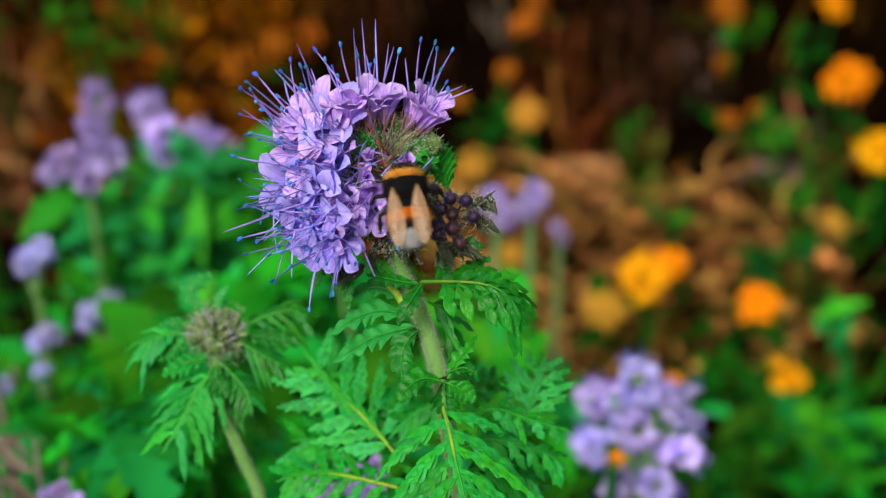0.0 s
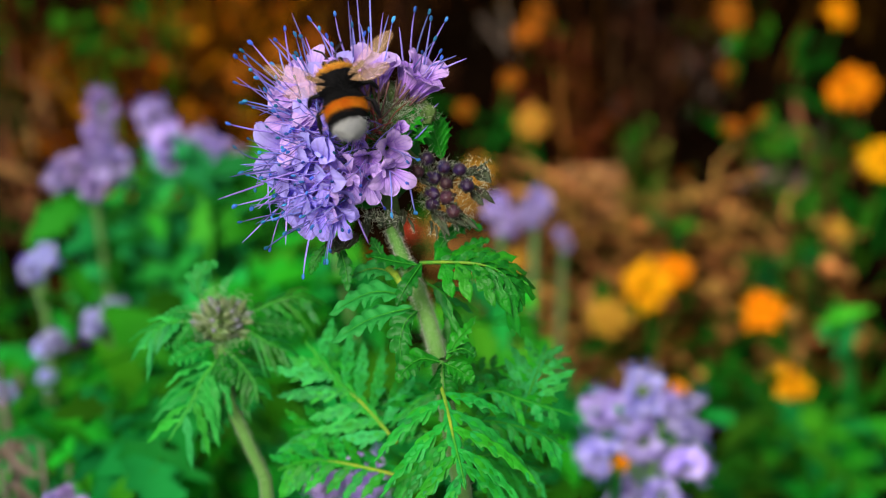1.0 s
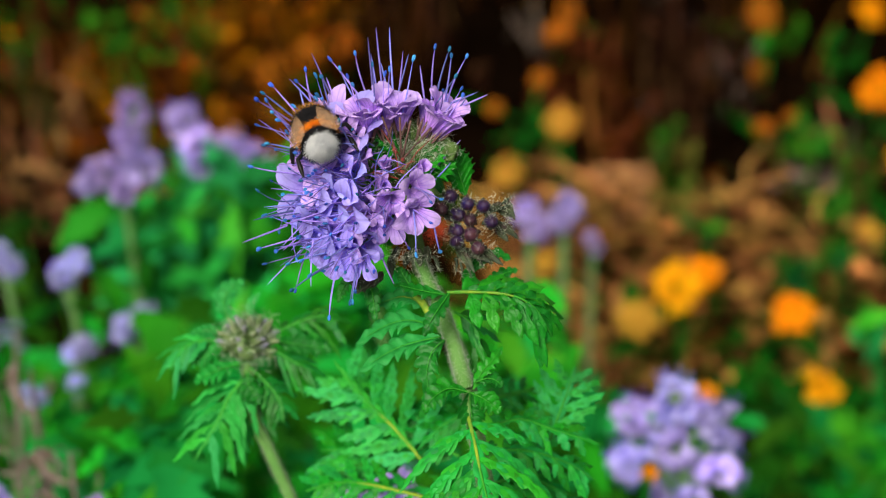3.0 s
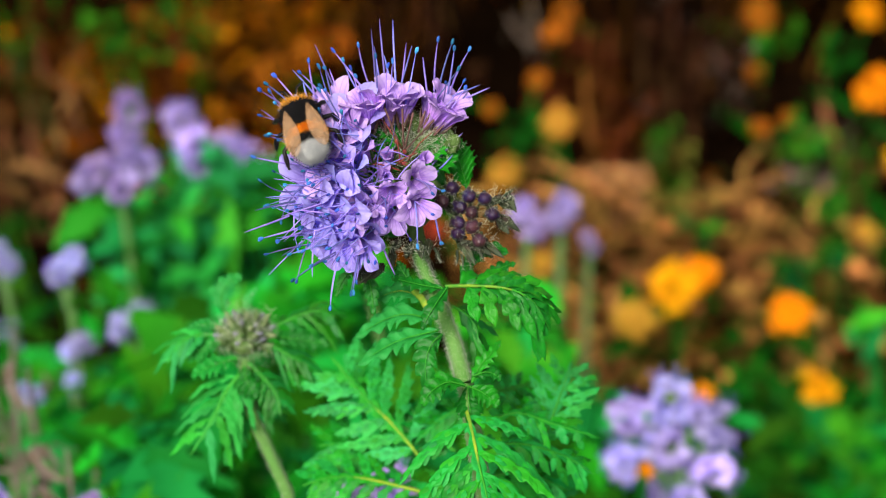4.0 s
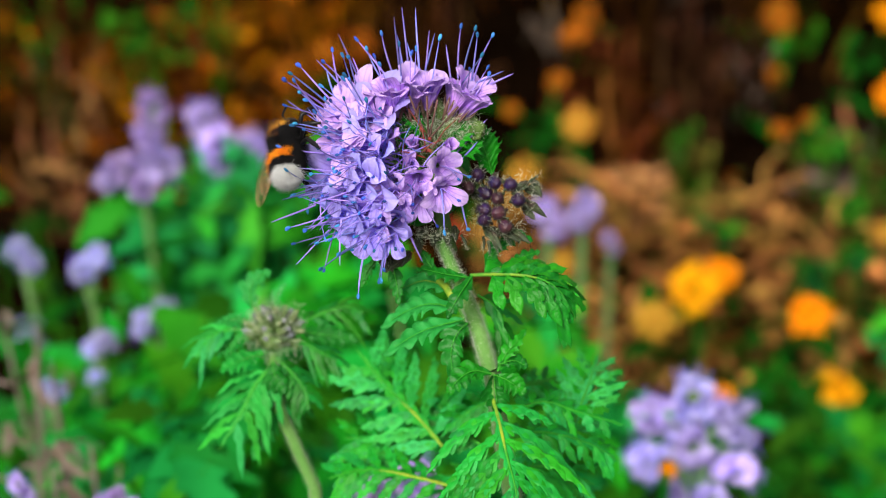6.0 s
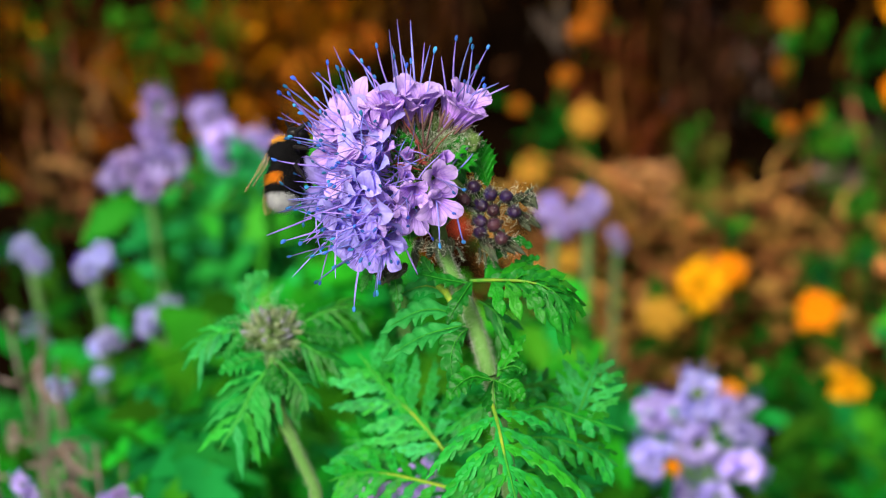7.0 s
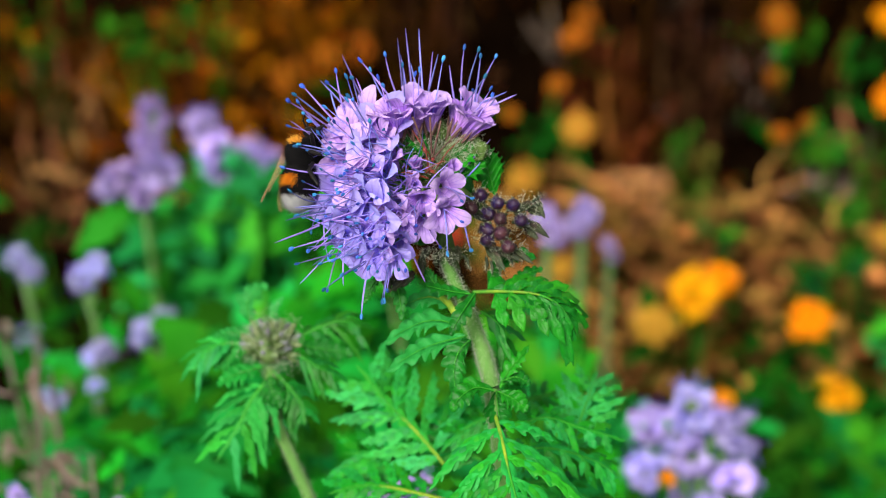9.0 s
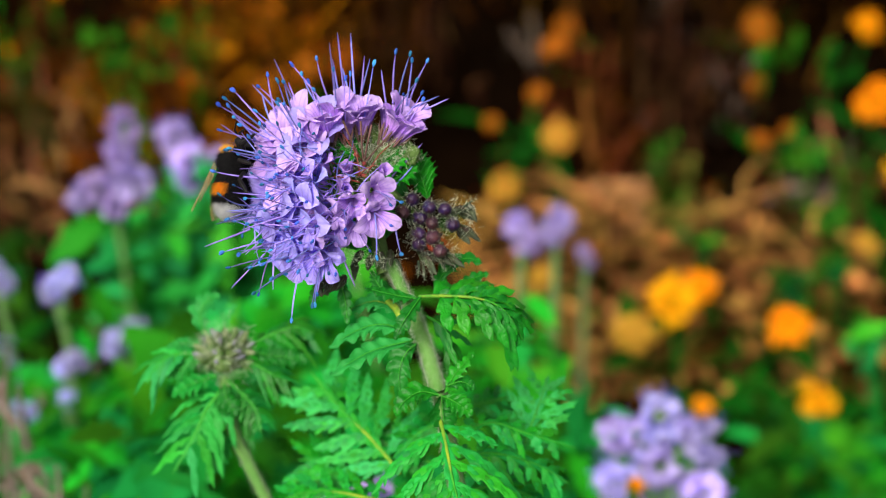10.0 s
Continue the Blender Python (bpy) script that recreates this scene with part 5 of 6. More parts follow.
for spot, spread, count in (((-0.27, 0.92, 0.0), (0.0020, 0.0018, 0.001), 360), ((0.7, 0.81, 0.0), (0.0022, 0.0016, 0.001), 380), ((0.27, 0.54, 0.0), (0.0015, 0.002, 0.001), 260),
                            ((0.27, -1.24, 0.0), (0.003, 0.001, 0.001), 120)):
    part("hair_tuft", down(cm(*spot) + cm(0, 0, 0.55), spread, count, 0.0018, count), head, None, "fine silvery hairs")
for i, spot in enumerate([(1.05, -0.09), (1.18, -0.93), (1.08, -0.75), (1.99, -0.22), (2.21, -0.24), (2.28, -0.51), (2.24, -0.73), (1.8, -0.76), (1.91, -1.12), (1.69, -1.26), (1.47, -1.11), (1.15, -0.53), (1.43, -0.39), (1.77, -0.47), (1.59, -0.28)]):
    part("hair_tuft", down(cm(*spot, 0.1), (0.0008, 0.0008, 0.0008), 26, 0.0014, 900 + i), head, None, "fine silvery hairs")


TONE = {"D": LEAF_DARK, "B": LEAF_BRIGHT, "P": LEAF_PALE, "G": LEAF}


def grow(owner, rows, seed, m=None):
    """Leaves as rows of rib, width in cm, pairs of leaflets, droop and tone; Y gives a yellow rib, L broad and S strap-shaped leaflets."""
    for i, (rib, width, pairs, hang, tone) in enumerate(rows):
        mats = (TONE[tone[0]], RIB_YELLOW, RIB) if "Y" in tone else (TONE[tone[0]], RIB)
        part("leaf", fern_mesh([cm(*p) for p in rib], width * 0.01, pairs, hang, seed + i, mats, plump="L" in tone, strap="S" in tone), owner, m)


HEAD_LEAVES = [
    ([(0.2, 0.63, 0.5), (-0.02, 0.91, 0.65), (-0.33, 1.14, 0.7)], 0.5, 0, 0.1, "B"),
    ([(0.18, 0.76, 0.5), (-0.16, 0.72, 0.6), (-0.39, 0.87, 0.6)], 0.45, 0, 0.1, "B"),
    ([(0.5, 0.31, 0.4), (0.83, 0.62, 0.5), (1.17, 0.92, 0.45)], 0.5, 0, 0.1, "B"),
    ([(0.51, 0.57, 0.4), (0.75, 0.8, 0.5), (0.98, 0.99, 0.5)], 0.4, 0, 0.1, "B"),
    ([(0.68, 0.23, 0.3), (1.01, 0.39, 0.4), (1.27, 0.63, 0.3)], 0.5, 0, 0.1, "B"),
    ([(0.13, 1.05, 0.2), (0.3, 1.15, 0.3), (0.51, 1.05, 0.2)], 0.5, 0, 0.1, "B"),
    ([(0.13, 0.23, 0.5), (-0.24, 0.17, 0.7), (-0.5, 0.03, 0.8)], 0.4, 0, 0.1, "B"),
]
UPPER_LEAVES = [
    ([(1.04, -2.02, 0.0), (1.71, -2.01, 0.3), (2.3, -2.08, 0.4), (2.73, -2.33, 0.3), (3.06, -2.88, 0.1)], 1.5, 7, 0.5, "BYL"),
    ([(1.33, -1.94, -0.2), (1.55, -1.53, -0.4), (1.94, -1.28, -0.3), (2.28, -1.39, -0.1)], 0.45, 0, 0.3, "D"),
    ([(1.8, -1.98, -0.1), (2.07, -1.7, -0.2), (2.41, -1.57, 0.0)], 0.34, 0, 0.3, "D"),
    ([(1.08, -2.03, 0.3), (0.8, -2.43, 0.7), (0.58, -2.83, 0.7)], 0.36, 0, 0.1, "D"),
    ([(1.0, -2.07, 0.0), (0.54, -1.99, 0.1), (-0.01, -1.86, 0.1)], 0.4, 0, 0.3, "D"),
    ([(0.4, -2.01, -0.1), (0.21, -1.74, -0.1), (0.1, -1.52, -0.1)], 0.3, 0, 0.1, "D"),
    ([(-0.54, -1.63, -0.3), (-0.4, -2.12, -0.2), (-0.35, -2.59, -0.1)], 0.3, 0, 0.1, "D"),
    ([(-0.77, -1.66, -0.3), (-0.98, -1.95, -0.3), (-1.1, -2.24, -0.3)], 0.26, 0, 0.1, "B"),
    ([(0.72, -2.36, -0.7), (0.16, -2.13, -0.7), (-0.48, -2.36, -0.6)], 0.42, 0, 0.3, "PY"),
    ([(0.81, -2.69, -0.5), (0.28, -2.58, -0.4), (-0.16, -2.69, -0.3), (-0.72, -3.02, -0.1)], 0.62, 0, 0.5, "P"),
    ([(0.92, -2.9, -0.4), (0.39, -3.01, -0.3), (-0.05, -3.17, -0.2), (-0.67, -3.55, 0.0)], 0.62, 0, 0.5, "P"),
    ([(0.99, -2.95, -0.2), (0.76, -3.16, -0.1), (0.65, -3.54, 0.0), (0.7, -4.1, 0.1)], 0.55, 0, 0.2, "D"),
    ([(1.18, -2.42, -0.7), (1.55, -2.7, -0.8), (1.73, -3.28, -0.8)], 0.7, 4, 0.3, "D"),
    ([(1.55, -3.92, -0.4), (1.72, -3.57, -0.3), (1.92, -3.34, -0.2), (2.12, -3.05, 0.0)], 0.36, 0, 0.1, "B"),
    ([(1.43, -3.93, 0.1), (1.07, -3.85, 0.3), (0.77, -4.02, 0.5), (0.59, -4.27, 0.6)], 0.5, 0, 0.4, "B"),
    ([(1.5, -3.97, -0.2), (1.78, -4.09, 0.0), (2.08, -4.32, 0.2)], 0.5, 0, 0.4, "B"),
    ([(1.57, -3.78, -0.3), (1.87, -3.7, -0.3), (2.14, -3.83, -0.2)], 0.4, 0, 0.4, "D"),
    ([(1.48, -3.97, -0.4), (1.5, -4.28, -0.3), (1.56, -4.71, -0.2)], 0.6, 0, 0.1, "D"),
]
FRONT_LEAVES = [
    ([(1.45, -4.44, -0.3), (1.56, -4.84, 0.3), (1.67, -5.36, 0.8), (1.79, -5.82, 1.1), (1.87, -6.24, 1.3)], 2.9, 5, 0.35, "GY"),
    ([(1.78, -4.81, -1.6), (2.52, -4.64, -1.9), (3.22, -4.87, -2.1), (4.24, -5.19, -2.3)], 0.95, 6, 0.35, "G"),
    ([(1.72, -5.33, -1.4), (2.51, -5.26, -1.9), (3.45, -5.54, -2.3), (4.12, -5.97, -2.6)], 1.25, 6, 0.35, "G"),
]
LOWER_LEAVES = [
    ([(3.06, -5.6, -2.8), (3.29, -4.98, -3.1), (3.55, -4.35, -3.4), (3.77, -3.74, -3.6)], 1.5, 5, 0.05, "P"),
    ([(1.88, -6.2, -2.9), (2.7, -6.11, -3.3), (3.67, -6.53, -3.6)], 1.7, 5, 0.3, "G"),
    ([(0.55, -5.86, -3.6), (-0.07, -5.2, -4.2), (-0.83, -4.5, -4.7), (-1.48, -3.75, -5.2)], 2.5, 6, 0.1, "PY"),
    ([(0.23, -6.33, -4.0), (-0.45, -5.92, -4.4), (-1.08, -5.7, -4.7), (-1.75, -5.71, -5.0)], 1.9, 6, 0.1, "G"),
    ([(0.61, -6.52, -3.2), (-0.16, -6.34, -3.3), (-0.89, -6.23, -3.5), (-1.51, -6.28, -3.7), (-2.0, -6.45, -3.8)], 1.5, 7, 0.35, "GY"),
    ([(1.27, -5.73, -4.0), (0.66, -5.4, -4.4), (0.28, -4.81, -4.7)], 1.3, 5, 0.2, "D"),
    ([(1.64, -4.71, -3.4), (1.03, -4.98, -3.8), (0.36, -5.6, -4.0)], 1.2, 5, 0.3, "G"),
    ([(1.75, -6.53, -3.6), (1.03, -6.48, -4.0), (0.23, -7.03, -4.2)], 1.5, 5, 0.3, "G"),
    ([(2.25, -7.07, -4.4), (3.0, -6.94, -4.8), (3.95, -7.1, -5.0)], 1.6, 5, 0.3, "G"),
    ([(1.89, -4.52, -4.0), (2.45, -4.43, -4.4), (3.02, -4.29, -4.8)], 0.9, 4, 0.2, "D"),
]
grow(head, HEAD_LEAVES, 500)
part("leaf", fern_mesh([cm(*p) for p in [(1.45, -0.08, -0.3), (1.36, 0.23, -0.1), (1.22, 0.62, 0.0), (1.12, 0.88, 0.05)]], 0.0086, 0, 0.1, 519, (LEAF_BRIGHT, RIB), lobes=8), head)
grow(upper, UPPER_LEAVES, 520)
grow(upper, FRONT_LEAVES, 545)
grow(phacelia, LOWER_LEAVES, 560, TO_PLANT)
s = Shape()
s.tube([cm(*p) for p in [(1.44, -3.95, -0.5), (1.43, -4.23, -0.42), (1.45, -4.49, -0.3)]], [0.0009, 0.0008, 0.00055], 8)
part("petiole", s.mesh("petiole", STEM), upper, None, "pale green leaf stalk")
s = Shape()
s.tube([cm(*p) for p in [(0.41, -2.11, -0.5), (0.59, -2.26, -0.4), (0.72, -2.51, -0.3)]], [0.0006, 0.0009, 0.0008], 8)
part("petiole", s.mesh("petiole", RIB_YELLOW), upper, None, "yellowish leaf stalk")

# ---- the budding phacelia beside it ----
BUD_ROOT = Vector((-0.030, 0.330, 0.0))
young = new("budding_phacelia")
young.location = BUD_ROOT
tagged(young, "young green phacelia with a closed greyish bud head", "flower")
TO_YOUNG = Matrix.Translation(-BUD_ROOT) @ FACE
end = FACE.inverted() @ BUD_ROOT
part("stem", hairy_stem([cm(*p) for p in [(-3.39, -3.83, -5.2), (-3.3, -4.59, -5.2), (-3.16, -5.16, -5.2), (-2.84, -5.93, -5.3), (-2.42, -6.84, -5.4)]] + [end], [0.0012, 0.0013, 0.0013, 0.0014, 0.0015, 0.003], 5, 900), young, TO_YOUNG)
mid = TO_YOUNG @ cm(*(-3.36, -3.38, -5.1))
s = Shape()
s.ball((0, 0, 0), (0.0042, 0.0042, 0.0042), 8, 12)
part("bud_core", s.mesh("bud_core", CALYX), young, Matrix.Translation(mid))
golden = math.pi * (3 - math.sqrt(5))
for k in range(74):
    z = 1 - 1.6 * (k + 0.5) / 74
    a = golden * k
    out = TO_YOUNG.to_3x3() @ Vector((math.sqrt(1 - z * z) * math.cos(a), z, math.sqrt(1 - z * z) * math.sin(a)))
    part("bud", SPIKES[k % 3], young, frame_up(mid + out * rng.uniform(0.0026, 0.0048), out + Vector((rng.gauss(0, 0.4), rng.gauss(0, 0.4), 0.3)), k) @ Matrix.Diagonal((*(2 * (rng.uniform(0.42, 0.7),)), rng.uniform(0.6, 1.4), 1)))
part("hair_tuft", down(Vector(), (0.0031, 0.0031, 0.0031), 1100, 0.0024, 77), young, Matrix.Translation(mid), "fine silvery hairs")
YOUNG_LEAVES = [
    ([(-3.79, -2.95, -5.3), (-3.92, -2.45, -5.5), (-3.75, -2.18, -5.5), (-3.42, -2.0, -5.4)], 0.55, 0, 0.1, "P"),
    ([(-3.33, -2.83, -5.3), (-3.29, -2.52, -5.4), (-3.08, -2.26, -5.4)], 0.28, 0, 0.1, "P"),
    ([(-3.87, -3.1, -5.2), (-4.23, -3.09, -5.1), (-4.62, -3.17, -5.0)], 0.36, 0, 0.3, "P"),
    ([(-3.79, -3.32, -5.1), (-4.33, -3.32, -4.9), (-4.73, -3.51, -4.8), (-5.01, -3.95, -4.6)], 0.7, 6, 0.4, "PS"),
    ([(-3.86, -3.5, -5.0), (-4.21, -3.61, -4.9), (-4.58, -3.89, -4.8)], 0.5, 0, 0.4, "G"),
    ([(-2.78, -3.2, -5.3), (-2.24, -2.93, -5.3), (-1.72, -2.79, -5.2), (-1.31, -2.94, -5.0)], 0.85, 6, 0.4, "DS"),
    ([(-2.74, -3.34, -5.1), (-2.17, -3.43, -5.1), (-1.43, -3.53, -5.0)], 0.62, 0, 0.3, "D"),
    ([(-2.83, -3.48, -5.0), (-2.38, -3.74, -4.9), (-1.88, -3.99, -4.8)], 0.7, 5, 0.3, "DS"),
    ([(-3.33, -4.07, -4.9), (-3.69, -4.52, -4.7), (-3.95, -5.08, -4.5), (-4.43, -5.9, -4.3)], 1.75, 6, 0.3, "PS"),
    ([(-3.26, -3.92, -4.9), (-2.88, -4.27, -4.8), (-2.6, -4.64, -4.7), (-2.5, -5.11, -4.6)], 0.95, 5, 0.35, "DS"),
    ([(-3.47, -3.81, -4.8), (-3.98, -3.97, -4.7), (-4.47, -4.2, -4.6)], 0.6, 0, 0.35, "G"),
    ([(-3.24, -5.01, -5.0), (-3.44, -5.44, -4.9), (-3.75, -6.18, -4.7)], 0.6, 0, 0.2, "G"),
    ([(-3.31, -3.99, -4.7), (-3.25, -4.3, -4.6), (-3.0, -4.69, -4.5)], 0.6, 0, 0.3, "D"),
    ([(-3.59, -4.59, -5.3), (-3.1, -4.76, -5.4), (-2.75, -5.09, -5.3)], 0.7, 5, 0.3, "DS"),
]
grow(young, YOUNG_LEAVES, 600, TO_YOUNG)
s = Shape()
s.tube([cm(*p) for p in [(-3.29, -5.01, -5.0), (-3.11, -5.46, -5.1), (-2.92, -5.75, -5.2)]], [0.0006, 0.0007, 0.0009], 8)
part("side_shoot", s.mesh("side_shoot", STEM), young, TO_YOUNG)


# ---- the bumblebee ----
def bcm(*p):
    """Body lengths of a queen-sized bee."""
    return cm(*p) * 0.90


def furred(name, profile, bands, hairs, seed, length=0.0011, lay=0.35):
    """A body part turned about y. profile: y and radius in cm; bands: colour from each y on down."""
    r = random.Random(seed)
    s = Shape()

    def tone(y, up=1.0):
        k = next(k for top, k in bands if y <= top)
        return 0 if k in (1, 3) and up < -0.05 else k

    ys = [p[0] for p in profile]

    def radius(y):
        return float(np.interp(y, ys, [p[1] for p in profile]))

    n, sides = 22, 18
    rows = []
    for i in range(n + 1):
        y = ys[0] + (ys[-1] - ys[0]) * i / n
        rows.append([bcm(radius(y) * math.cos(a), y, radius(y) * 0.92 * math.sin(a)) for a in [2 * math.pi * q / sides for q in range(sides + 1)]])
    for i, j in itertools.product(range(n), range(sides)):
        y = ys[0] + (ys[-1] - ys[0]) * (i + 0.5) / n
        s.grid([rows[i][j:j + 2], rows[i + 1][j:j + 2]], tone(y, math.sin(2 * math.pi * (j + 0.5) / sides)))
    for _ in range(hairs):
        y = r.uniform(ys[0], ys[-1])
        a = r.uniform(0, 6.28)
        slope = (radius(y + 0.03) - radius(y - 0.03)) / 0.06
        out = Vector((math.cos(a), -slope * 0.6 - lay, math.sin(a))).normalized()
        p = bcm(radius(y) * math.cos(a), y, radius(y) * 0.92 * math.sin(a))
        jig = Vector((r.gauss(0, 0.28), r.gauss(0, 0.28), r.gauss(0, 0.28)))
        s.sliver(p - out * 0.0001, p + (out + jig) * length * r.uniform(0.5, 1.15), 0.000045, tone(y + r.gauss(0, 0.012), math.sin(a) + r.gauss(0, 0.1)))
    return s.mesh(name, FUR_BLACK, FUR_ORANGE, FUR_WHITE, FUR_COLLAR)


def wing_mesh(side, length, wide, shift):
    """A film of one piece with its veins, root at the origin, tip towards -y."""
    s = Shape()
    cuts = (-1.0, -0.92, -0.42, -0.37, 0.12, 0.16, 0.55, 0.58, 1.0)
    rows = []
    for i in range(13):
        u = i / 12
        half = wide * 0.5 * (0.12 + 0.95 * math.sin(math.pi * u ** 1.15 * 0.92) ** 0.8) if u < 1 else 0.05
        mid = side * (0.05 * u - shift * u)
        rows.append([bcm(mid - side * half * v, -length * u, 0.02 * math.sin(3 * v + 4 * u)) for v in cuts])
    s.grid(rows, 0)
    s.m = [1 if k % (len(cuts) - 1) in (0, 2, 4, 6) else 0 for k in range(len(s.f))]
    return s.mesh("wing", WING, WING_VEIN)


bee = new("bumblebee")
tagged(bee, "furry bumblebee, black with orange bands and white tail, on phacelia", "bumblebee")
part("thorax", furred("thorax", [(-0.12, 0.16), (-0.05, 0.27), (0.08, 0.345), (0.25, 0.35), (0.38, 0.30), (0.48, 0.18)], [(0.345, 0), (0.9, 3)], 7000, 1, 0.0013), bee, pose(0, 0, 0))
part("abdomen", furred("abdomen", [(-1.0, 0.002), (-0.985, 0.07), (-0.93, 0.16), (-0.8, 0.26), (-0.6, 0.345), (-0.38, 0.365), (-0.2, 0.32), (-0.05, 0.19)], [(-0.72, 2), (-0.53, 0), (-0.31, 1), (0.2, 0)], 15000, 2, 0.0013, 1.1), bee, pose(0, 0, 0, -6))
bee_head = part("head", furred("head", [(0.42, 0.1), (0.5, 0.2), (0.6, 0.2), (0.7, 0.1), (0.74, 0.03)], [(2, 0)], 500, 3, 0.0006), bee, pose(0, 0, -0.0012, -14))
for sg in (-1, 1):
    s = Shape()
    s.ball(bcm(0.17 * sg, 0.6, -0.14), (0.0006, 0.0011, 0.0013), 7, 9)
    part("eye", s.mesh("eye", CHITIN), bee_head, bee_head.matrix_basis.inverted())
    s = Shape()
    s.tube([bcm(0.07 * sg, 0.7, -0.05), bcm(0.14 * sg, 0.84, 0.03), bcm(0.3 * sg, 0.98, -0.06)], [0.00022, 0.0002, 0.0002], 6)
    part("antenna", s.mesh("antenna", CHITIN), bee_head, bee_head.matrix_basis.inverted())
    for hip, knee, foot in (((0.2, 0.3, -0.26), (0.5, 0.48, -0.3), (0.6, 0.66, -0.6)), ((0.22, 0.1, -0.28), (0.62, 0.1, -0.3), (0.74, 0.0, -0.62)), ((0.22, -0.08, -0.28), (0.58, -0.3, -0.32), (0.62, -0.62, -0.55))):
        s = Shape()
        pts = [bcm(q[0] * sg, q[1], q[2]) for q in (hip, knee, foot)]
        s.tube([pts[0], pts[0].lerp(pts[1], 0.6), pts[1], pts[1].lerp(pts[2], 0.5), pts[2]], [0.0004, 0.00045, 0.0004, 0.0005, 0.0002], 7)
        for q in range(50):
            u = rng.random()
            p = pts[1].lerp(pts[2], u)
            s.sliver(p, p + Vector((rng.gauss(0, 1), rng.gauss(0, 1), rng.gauss(0, 1))).normalized() * 0.0009, 0.00005)
        part("leg", s.mesh("leg", CHITIN), bee)
forewings = [part("forewing", wing_mesh(sg, 1.22, 0.34, 0.0), bee, pose(0.0022 * sg, 0.0012, 0.0040), "smoky translucent veined wing") for sg in (-1, 1)]
hindwings = [part("hindwing", wing_mesh(sg, 0.85, 0.30, 0.06), bee, pose(0.0024 * sg, 0.0004, 0.0036), "smoky translucent veined wing") for sg in (-1, 1)]


# ---- sway and flight ----
HEAD_SWAY = [  # seconds, millimetres right and up in the face, degrees of lean
    (0, 3.26, -6.82, -1.1), (0.5, 3.74, -1.32, -1.05), (1, 1.55, -0.52, -1.21),
    (1.5, 2.04, -2.48, -0.1), (2, 1.29, -2.02, -0.04), (2.5, -0.12, -3.88, 0.41),
    (4, 1.37, -3.24, -0.24), (4.5, 0.0, 0.0, 0.0), (5, -2.36, -5.11, 0.38),
    (5.5, 7.37, -1.02, 0.35), (6, 0.77, -2.11, 0.98), (7.5, 0.28, -4.25, 1.03),
    (8, 1.08, -3.06, 0.66), (8.5, -0.25, -2.63, 0.52), (9, 1.84, -2.54, 0.8),
    (9.5, 0.15, -2.78, 0.64), (10, -1.31, -2.12, 0.29),
]
STEM_SWAY = [
    (0, 1.99, -5.39, -0.06), (0.5, 1.84, -1.76, 0.75), (1, 1.12, -1.4, -0.18),
    (1.5, 1.45, -2.46, 0.52), (2, 1.21, -2.1, -0.35), (2.5, 0.53, -3.05, -0.4),
    (4, 1.17, -2.87, -0.18), (4.5, 0.0, 0.0, 0.0), (5, -0.93, -3.99, -1.05),
    (5.5, 4.76, -1.19, 0.73), (6, 0.82, -1.9, 0.77), (7.5, 1.22, -2.63, 0.32),
    (8, 1.44, -1.98, 0.2), (8.5, 1.11, -1.79, 0.18), (9, 1.8, -1.77, 0.48),
    (9.5, 1.25, -1.79, 0.18), (10, 0.75, -1.57, -0.49),
]
PLANT_SWAY = [
    (0, 1.48, -4.32), (0.5, 1.14, -2.08), (1, 0.87, -1.38), (1.5, 0.92, -1.87),
    (2, 1.19, -1.86), (2.5, 0.8, -2.18), (4, 0.96, -2.05), (4.5, 0.0, 0.0),
    (5, -0.63, -2.74), (5.5, 3.63, -1.59), (6, 0.88, -1.89), (7.5, 0.95, -2.12),
    (8, 0.98, -1.96), (8.5, 0.89, -1.89), (9, 1.19, -1.88), (9.5, 0.99, -1.84),
    (10, 0.71, -1.61),
]
YOUNG_SWAY = [
    (0, 0.81, -4.60, -0.32), (0.5, 1.86, -1.94, -1.71), (1, 1.13, -1.27, 0.07),
    (1.5, 0.72, -1.78, 0.06), (2, 1.48, -1.64, -0.64), (2.5, 0.37, -1.81, 0.12),
    (4, 0.60, -1.59, -0.12), (4.5, 0.00, 0.00, 0.0), (5, -1.63, -2.50, 1.62),
    (5.5, 4.55, -0.97, -3.1), (6, 0.99, -1.86, -0.31), (7.5, 0.51, -1.74, 0.25),
    (8, 0.84, -1.70, -0.11), (8.5, 0.26, -1.98, 0.86), (9, 0.68, -1.51, -0.68),
    (9.5, 0.66, -1.78, 0.44), (10, 0.23, -1.64, 1.04),
]
NEIGHBOUR_SWAY = [  # the pale violet plant close by: millimetres right and up in the face
    (0, -0.64, 1.75), (0.5, -1.11, 1.43), (1, -0.16, -0.16), (1.5, -0.80, 0.00), (2, -1.27, -0.32), (2.5, 0.80, 0.95), (4, 0.64, 0.00), (4.5, -0.80, 0.95), (5, -0.16, -0.48), (5.5, 0.00, -0.16), (6, 0.48, 0.16), (7.5, 0.64, 0.48), (8, 0.16, 0.16), (8.5, 0.64, -0.32), (9, 0.48, 0.00), (9.5, 0.00, -1.11), (10, 0.16, -1.43),
]
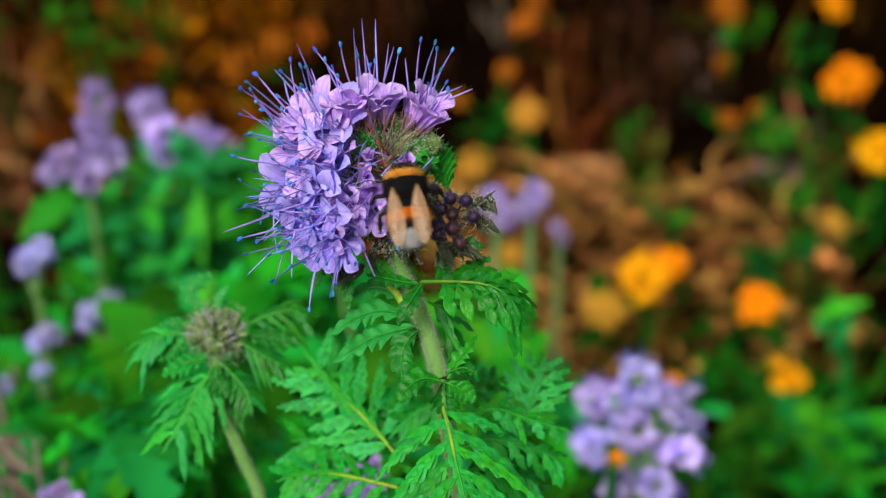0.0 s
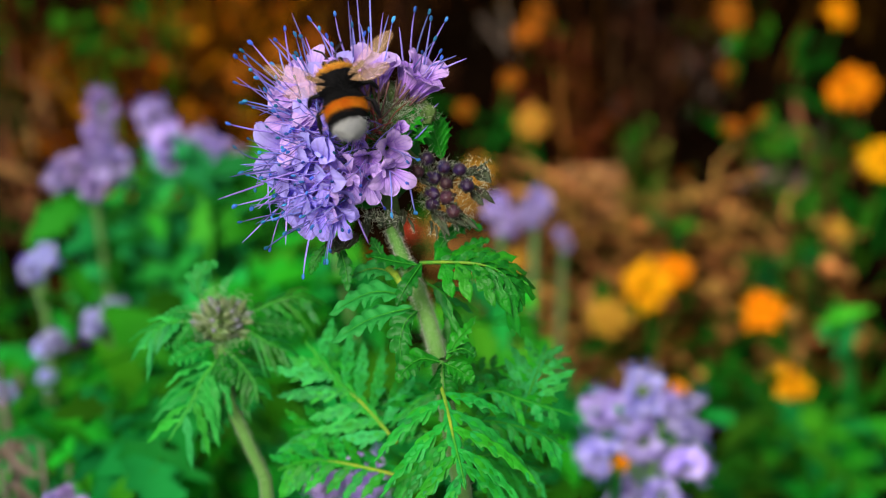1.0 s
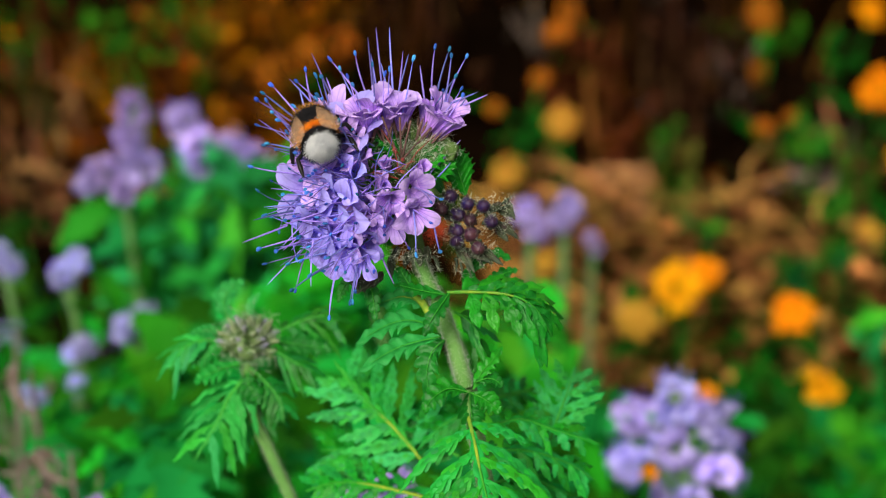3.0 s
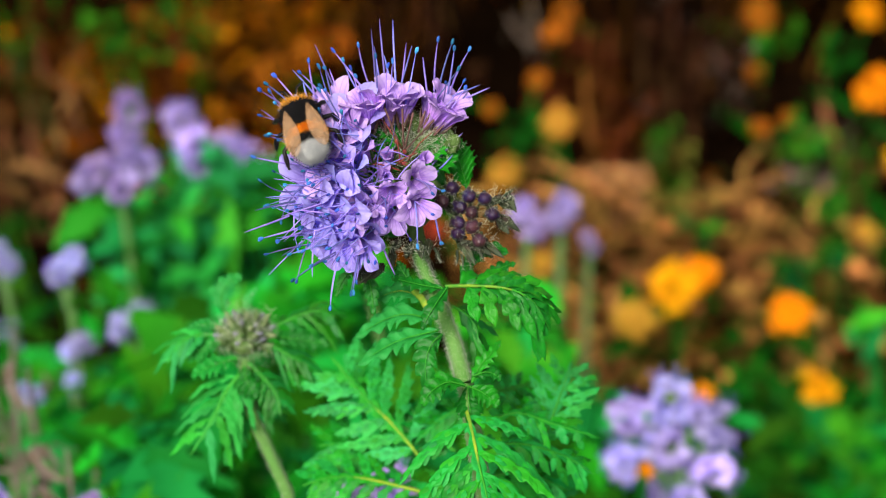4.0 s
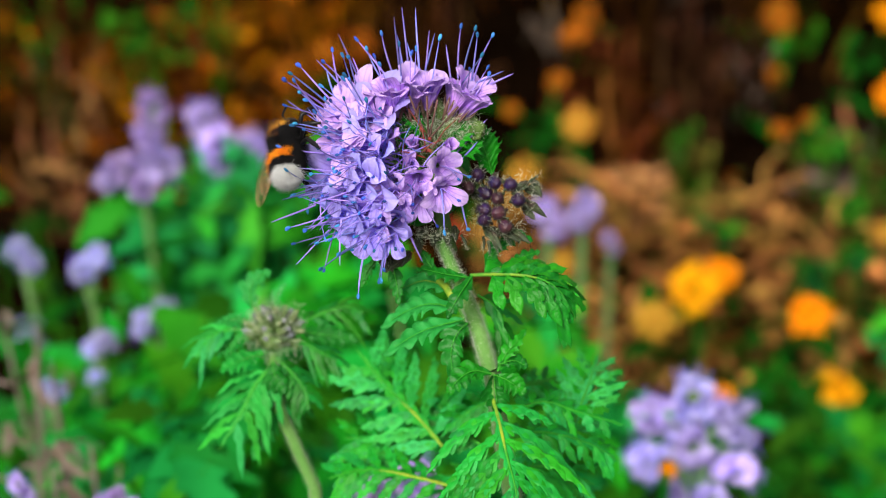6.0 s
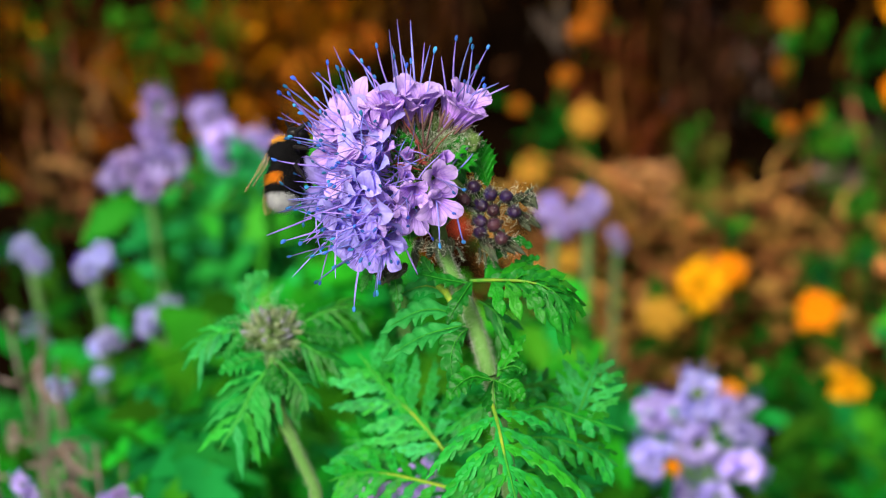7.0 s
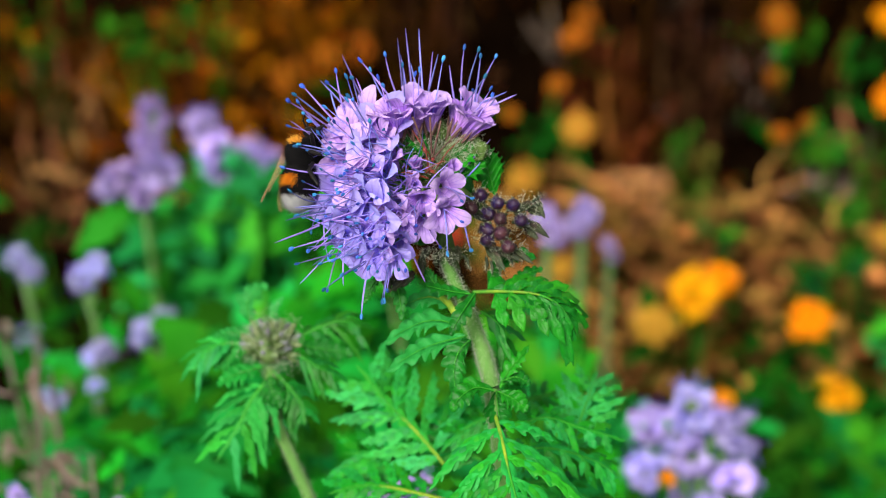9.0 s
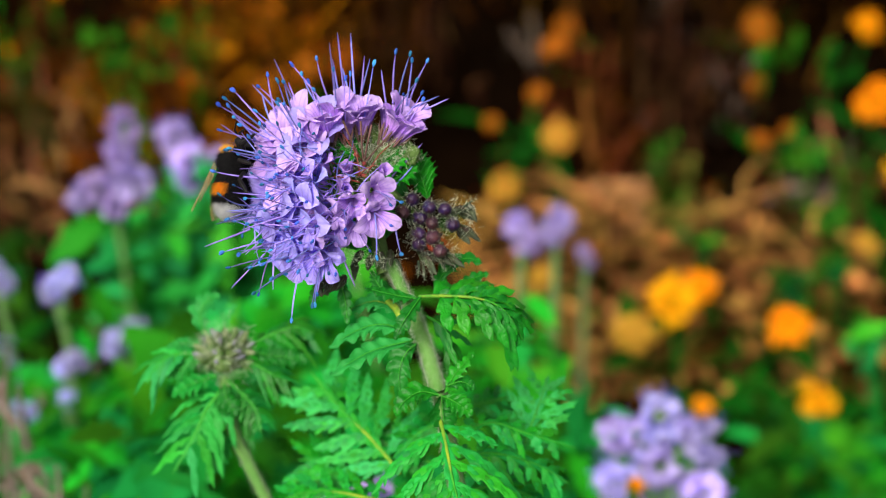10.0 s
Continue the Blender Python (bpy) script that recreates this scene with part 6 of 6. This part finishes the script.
BEE_PATH = [  # seconds, place, turn
    (0.0, -0.0005, 0.2775, 0.5963, 51.6, -7.1, 3.0),
    (0.2, -0.0082, 0.2772, 0.5985, 49.1, -13.3, 6.6),
    (0.5, -0.0065, 0.2805, 0.6084, 45.1, -5.7, 2.0),
    (0.7, -0.0073, 0.2829, 0.6108, 44.4, -13.3, 6.6),
    (1.0, -0.0128, 0.2877, 0.6127, 47.2, -13.9, 7.2),
    (1.2, -0.0181, 0.2920, 0.6132, 48.9, -15.5, 8.4),
    (1.5, -0.0220, 0.2946, 0.6093, 41.9, -32.1, 20.5),
    (1.7, -0.0231, 0.2915, 0.6042, 35.0, -39.2, 27.5),
    (2.0, -0.0258, 0.2953, 0.6077, -13.0, -54.4, 53.3),
    (2.2, -0.0215, 0.2945, 0.6066, 10.2, -41.4, 30.5),
    (2.5, -0.0265, 0.2939, 0.6059, 7.5, -21.3, 13.1),
    (2.7, -0.0244, 0.2938, 0.6060, 7.5, -21.3, 13.1),
    (3.8, -0.0229, 0.2938, 0.6080, 15.6, -21.4, 13.1),
    (4.0, -0.0250, 0.2931, 0.6072, 28.2, -18.8, 11.4),
    (4.2, -0.0275, 0.2953, 0.6087, 40.7, -35.0, 7.4),
    (4.5, -0.0306, 0.2955, 0.6059, 62.1, -53.5, -6.4),
    (4.7, -0.0275, 0.2936, 0.6040, 62.2, -53.4, -6.5),
    (5.0, -0.0380, 0.2910, 0.5976, -19.7, -59.1, 73.5),
    (5.2, -0.0366, 0.2953, 0.5951, 48.4, -66.5, 0.6),
    (5.5, -0.0266, 0.2984, 0.6005, 50.0, -55.0, -40.5),
    (6.0, -0.0338, 0.2956, 0.5991, 70.3, -69.4, -58.9),
    (7.5, -0.0332, 0.2995, 0.5949, 96.9, -37.5, -105.9),
    (8.0, -0.0320, 0.3019, 0.5943, 96.8, -37.7, -106.0),
    (8.5, -0.0332, 0.2997, 0.5971, 96.8, -37.5, -106.2),
    (9.0, -0.0305, 0.2987, 0.5986, 97.2, -37.3, -106.4),
    (9.5, -0.0323, 0.2997, 0.5985, 96.9, -37.3, -106.5),
    (10.0, -0.0336, 0.2983, 0.5984, 96.8, -37.1, -106.7),
]
WING_SPREAD = [  # seconds, degrees from the back, degrees of lift
    (0, -3, -5), (0.2, 2, -5), (0.4, 45, 0),
    *((0.4 + k / 30, (38, 75, 112, 75)[k % 4], (14, 0, -14, 0)[k % 4]) for k in range(1, 40)),  # the beat while it shifts its place
    (1.8, 40, 3), (2.0, 16, -2), (2.2, 6, -5), (2.7, 6, -6), (3.8, 4, -6), (4.0, 0, -6),
    (4.5, -5, -5), (4.7, -4, -5), (5.0, 2, -6), (5.5, 40, -16),
    (6.0, 44, -16), (7.5, 7, -18), (10.0, 7, -18),
]


def motions():
    turn = FACE.to_3x3()
    shift = {t: turn @ Vector((x, y, 0)) * 0.001 for t, x, y in PLANT_SWAY}
    walk(phacelia, [(t, Matrix.Translation(ROOT + shift[t])) for t, x, y in PLANT_SWAY])

    def swayed(rows, hinge):
        """Poses of a part of the plant that leans about a hinge in the face."""
        out = []
        for t, x, y, a in rows:
            move = Matrix.Translation(cm(x * 0.1, y * 0.1, 0) + hinge) @ Matrix.Rotation(radians(a), 4, "Z") @ Matrix.Translation(-hinge)
            out.append((t, Matrix.Translation(-ROOT - shift[t]) @ FACE @ move))
        return out

    walk(head, swayed(HEAD_SWAY, Vector()))
    walk(upper, swayed(STEM_SWAY, cm(*(1.47, -3.82, -0.5))))
    near = bed_plants[0].location.copy()
    walk(bed_plants[0], [(t, Matrix.Translation(near + turn @ Vector((x, y, 0)) * 0.001)) for t, x, y in NEIGHBOUR_SWAY])
    hinge = cm(*(-3.09, -3.14, -2.5))
    rows = []
    for t, x, y, a in YOUNG_SWAY:
        move = FACE @ Matrix.Translation(cm(x * 0.1, y * 0.1, 0) + hinge) @ Matrix.Rotation(radians(a), 4, "Z") @ Matrix.Translation(-hinge) @ FACE.inverted()
        rows.append((t, move @ Matrix.Translation(BUD_ROOT)))
    walk(young, rows)
    walk(bee, [(t, pose(x, y, z, rx, ry, rz)) for t, x, y, z, rx, ry, rz in BEE_PATH])
    for (fore, hind), sg in zip(zip(forewings, hindwings), (-1, 1)):
        walk(fore, [(t, pose(0.0022 * sg, 0.0012, 0.0034, lift, sg * (36 if t >= 7.3 else 62 if t >= 5.4 else 8), sg * spread)) for t, spread, lift in WING_SPREAD])
        walk(hind, [(t, pose(0.0024 * sg, 0.0004, 0.0030, lift, sg * (36 if t >= 7.3 else 62 if t >= 5.4 else 8), sg * spread * 0.8)) for t, spread, lift in WING_SPREAD])


motions()
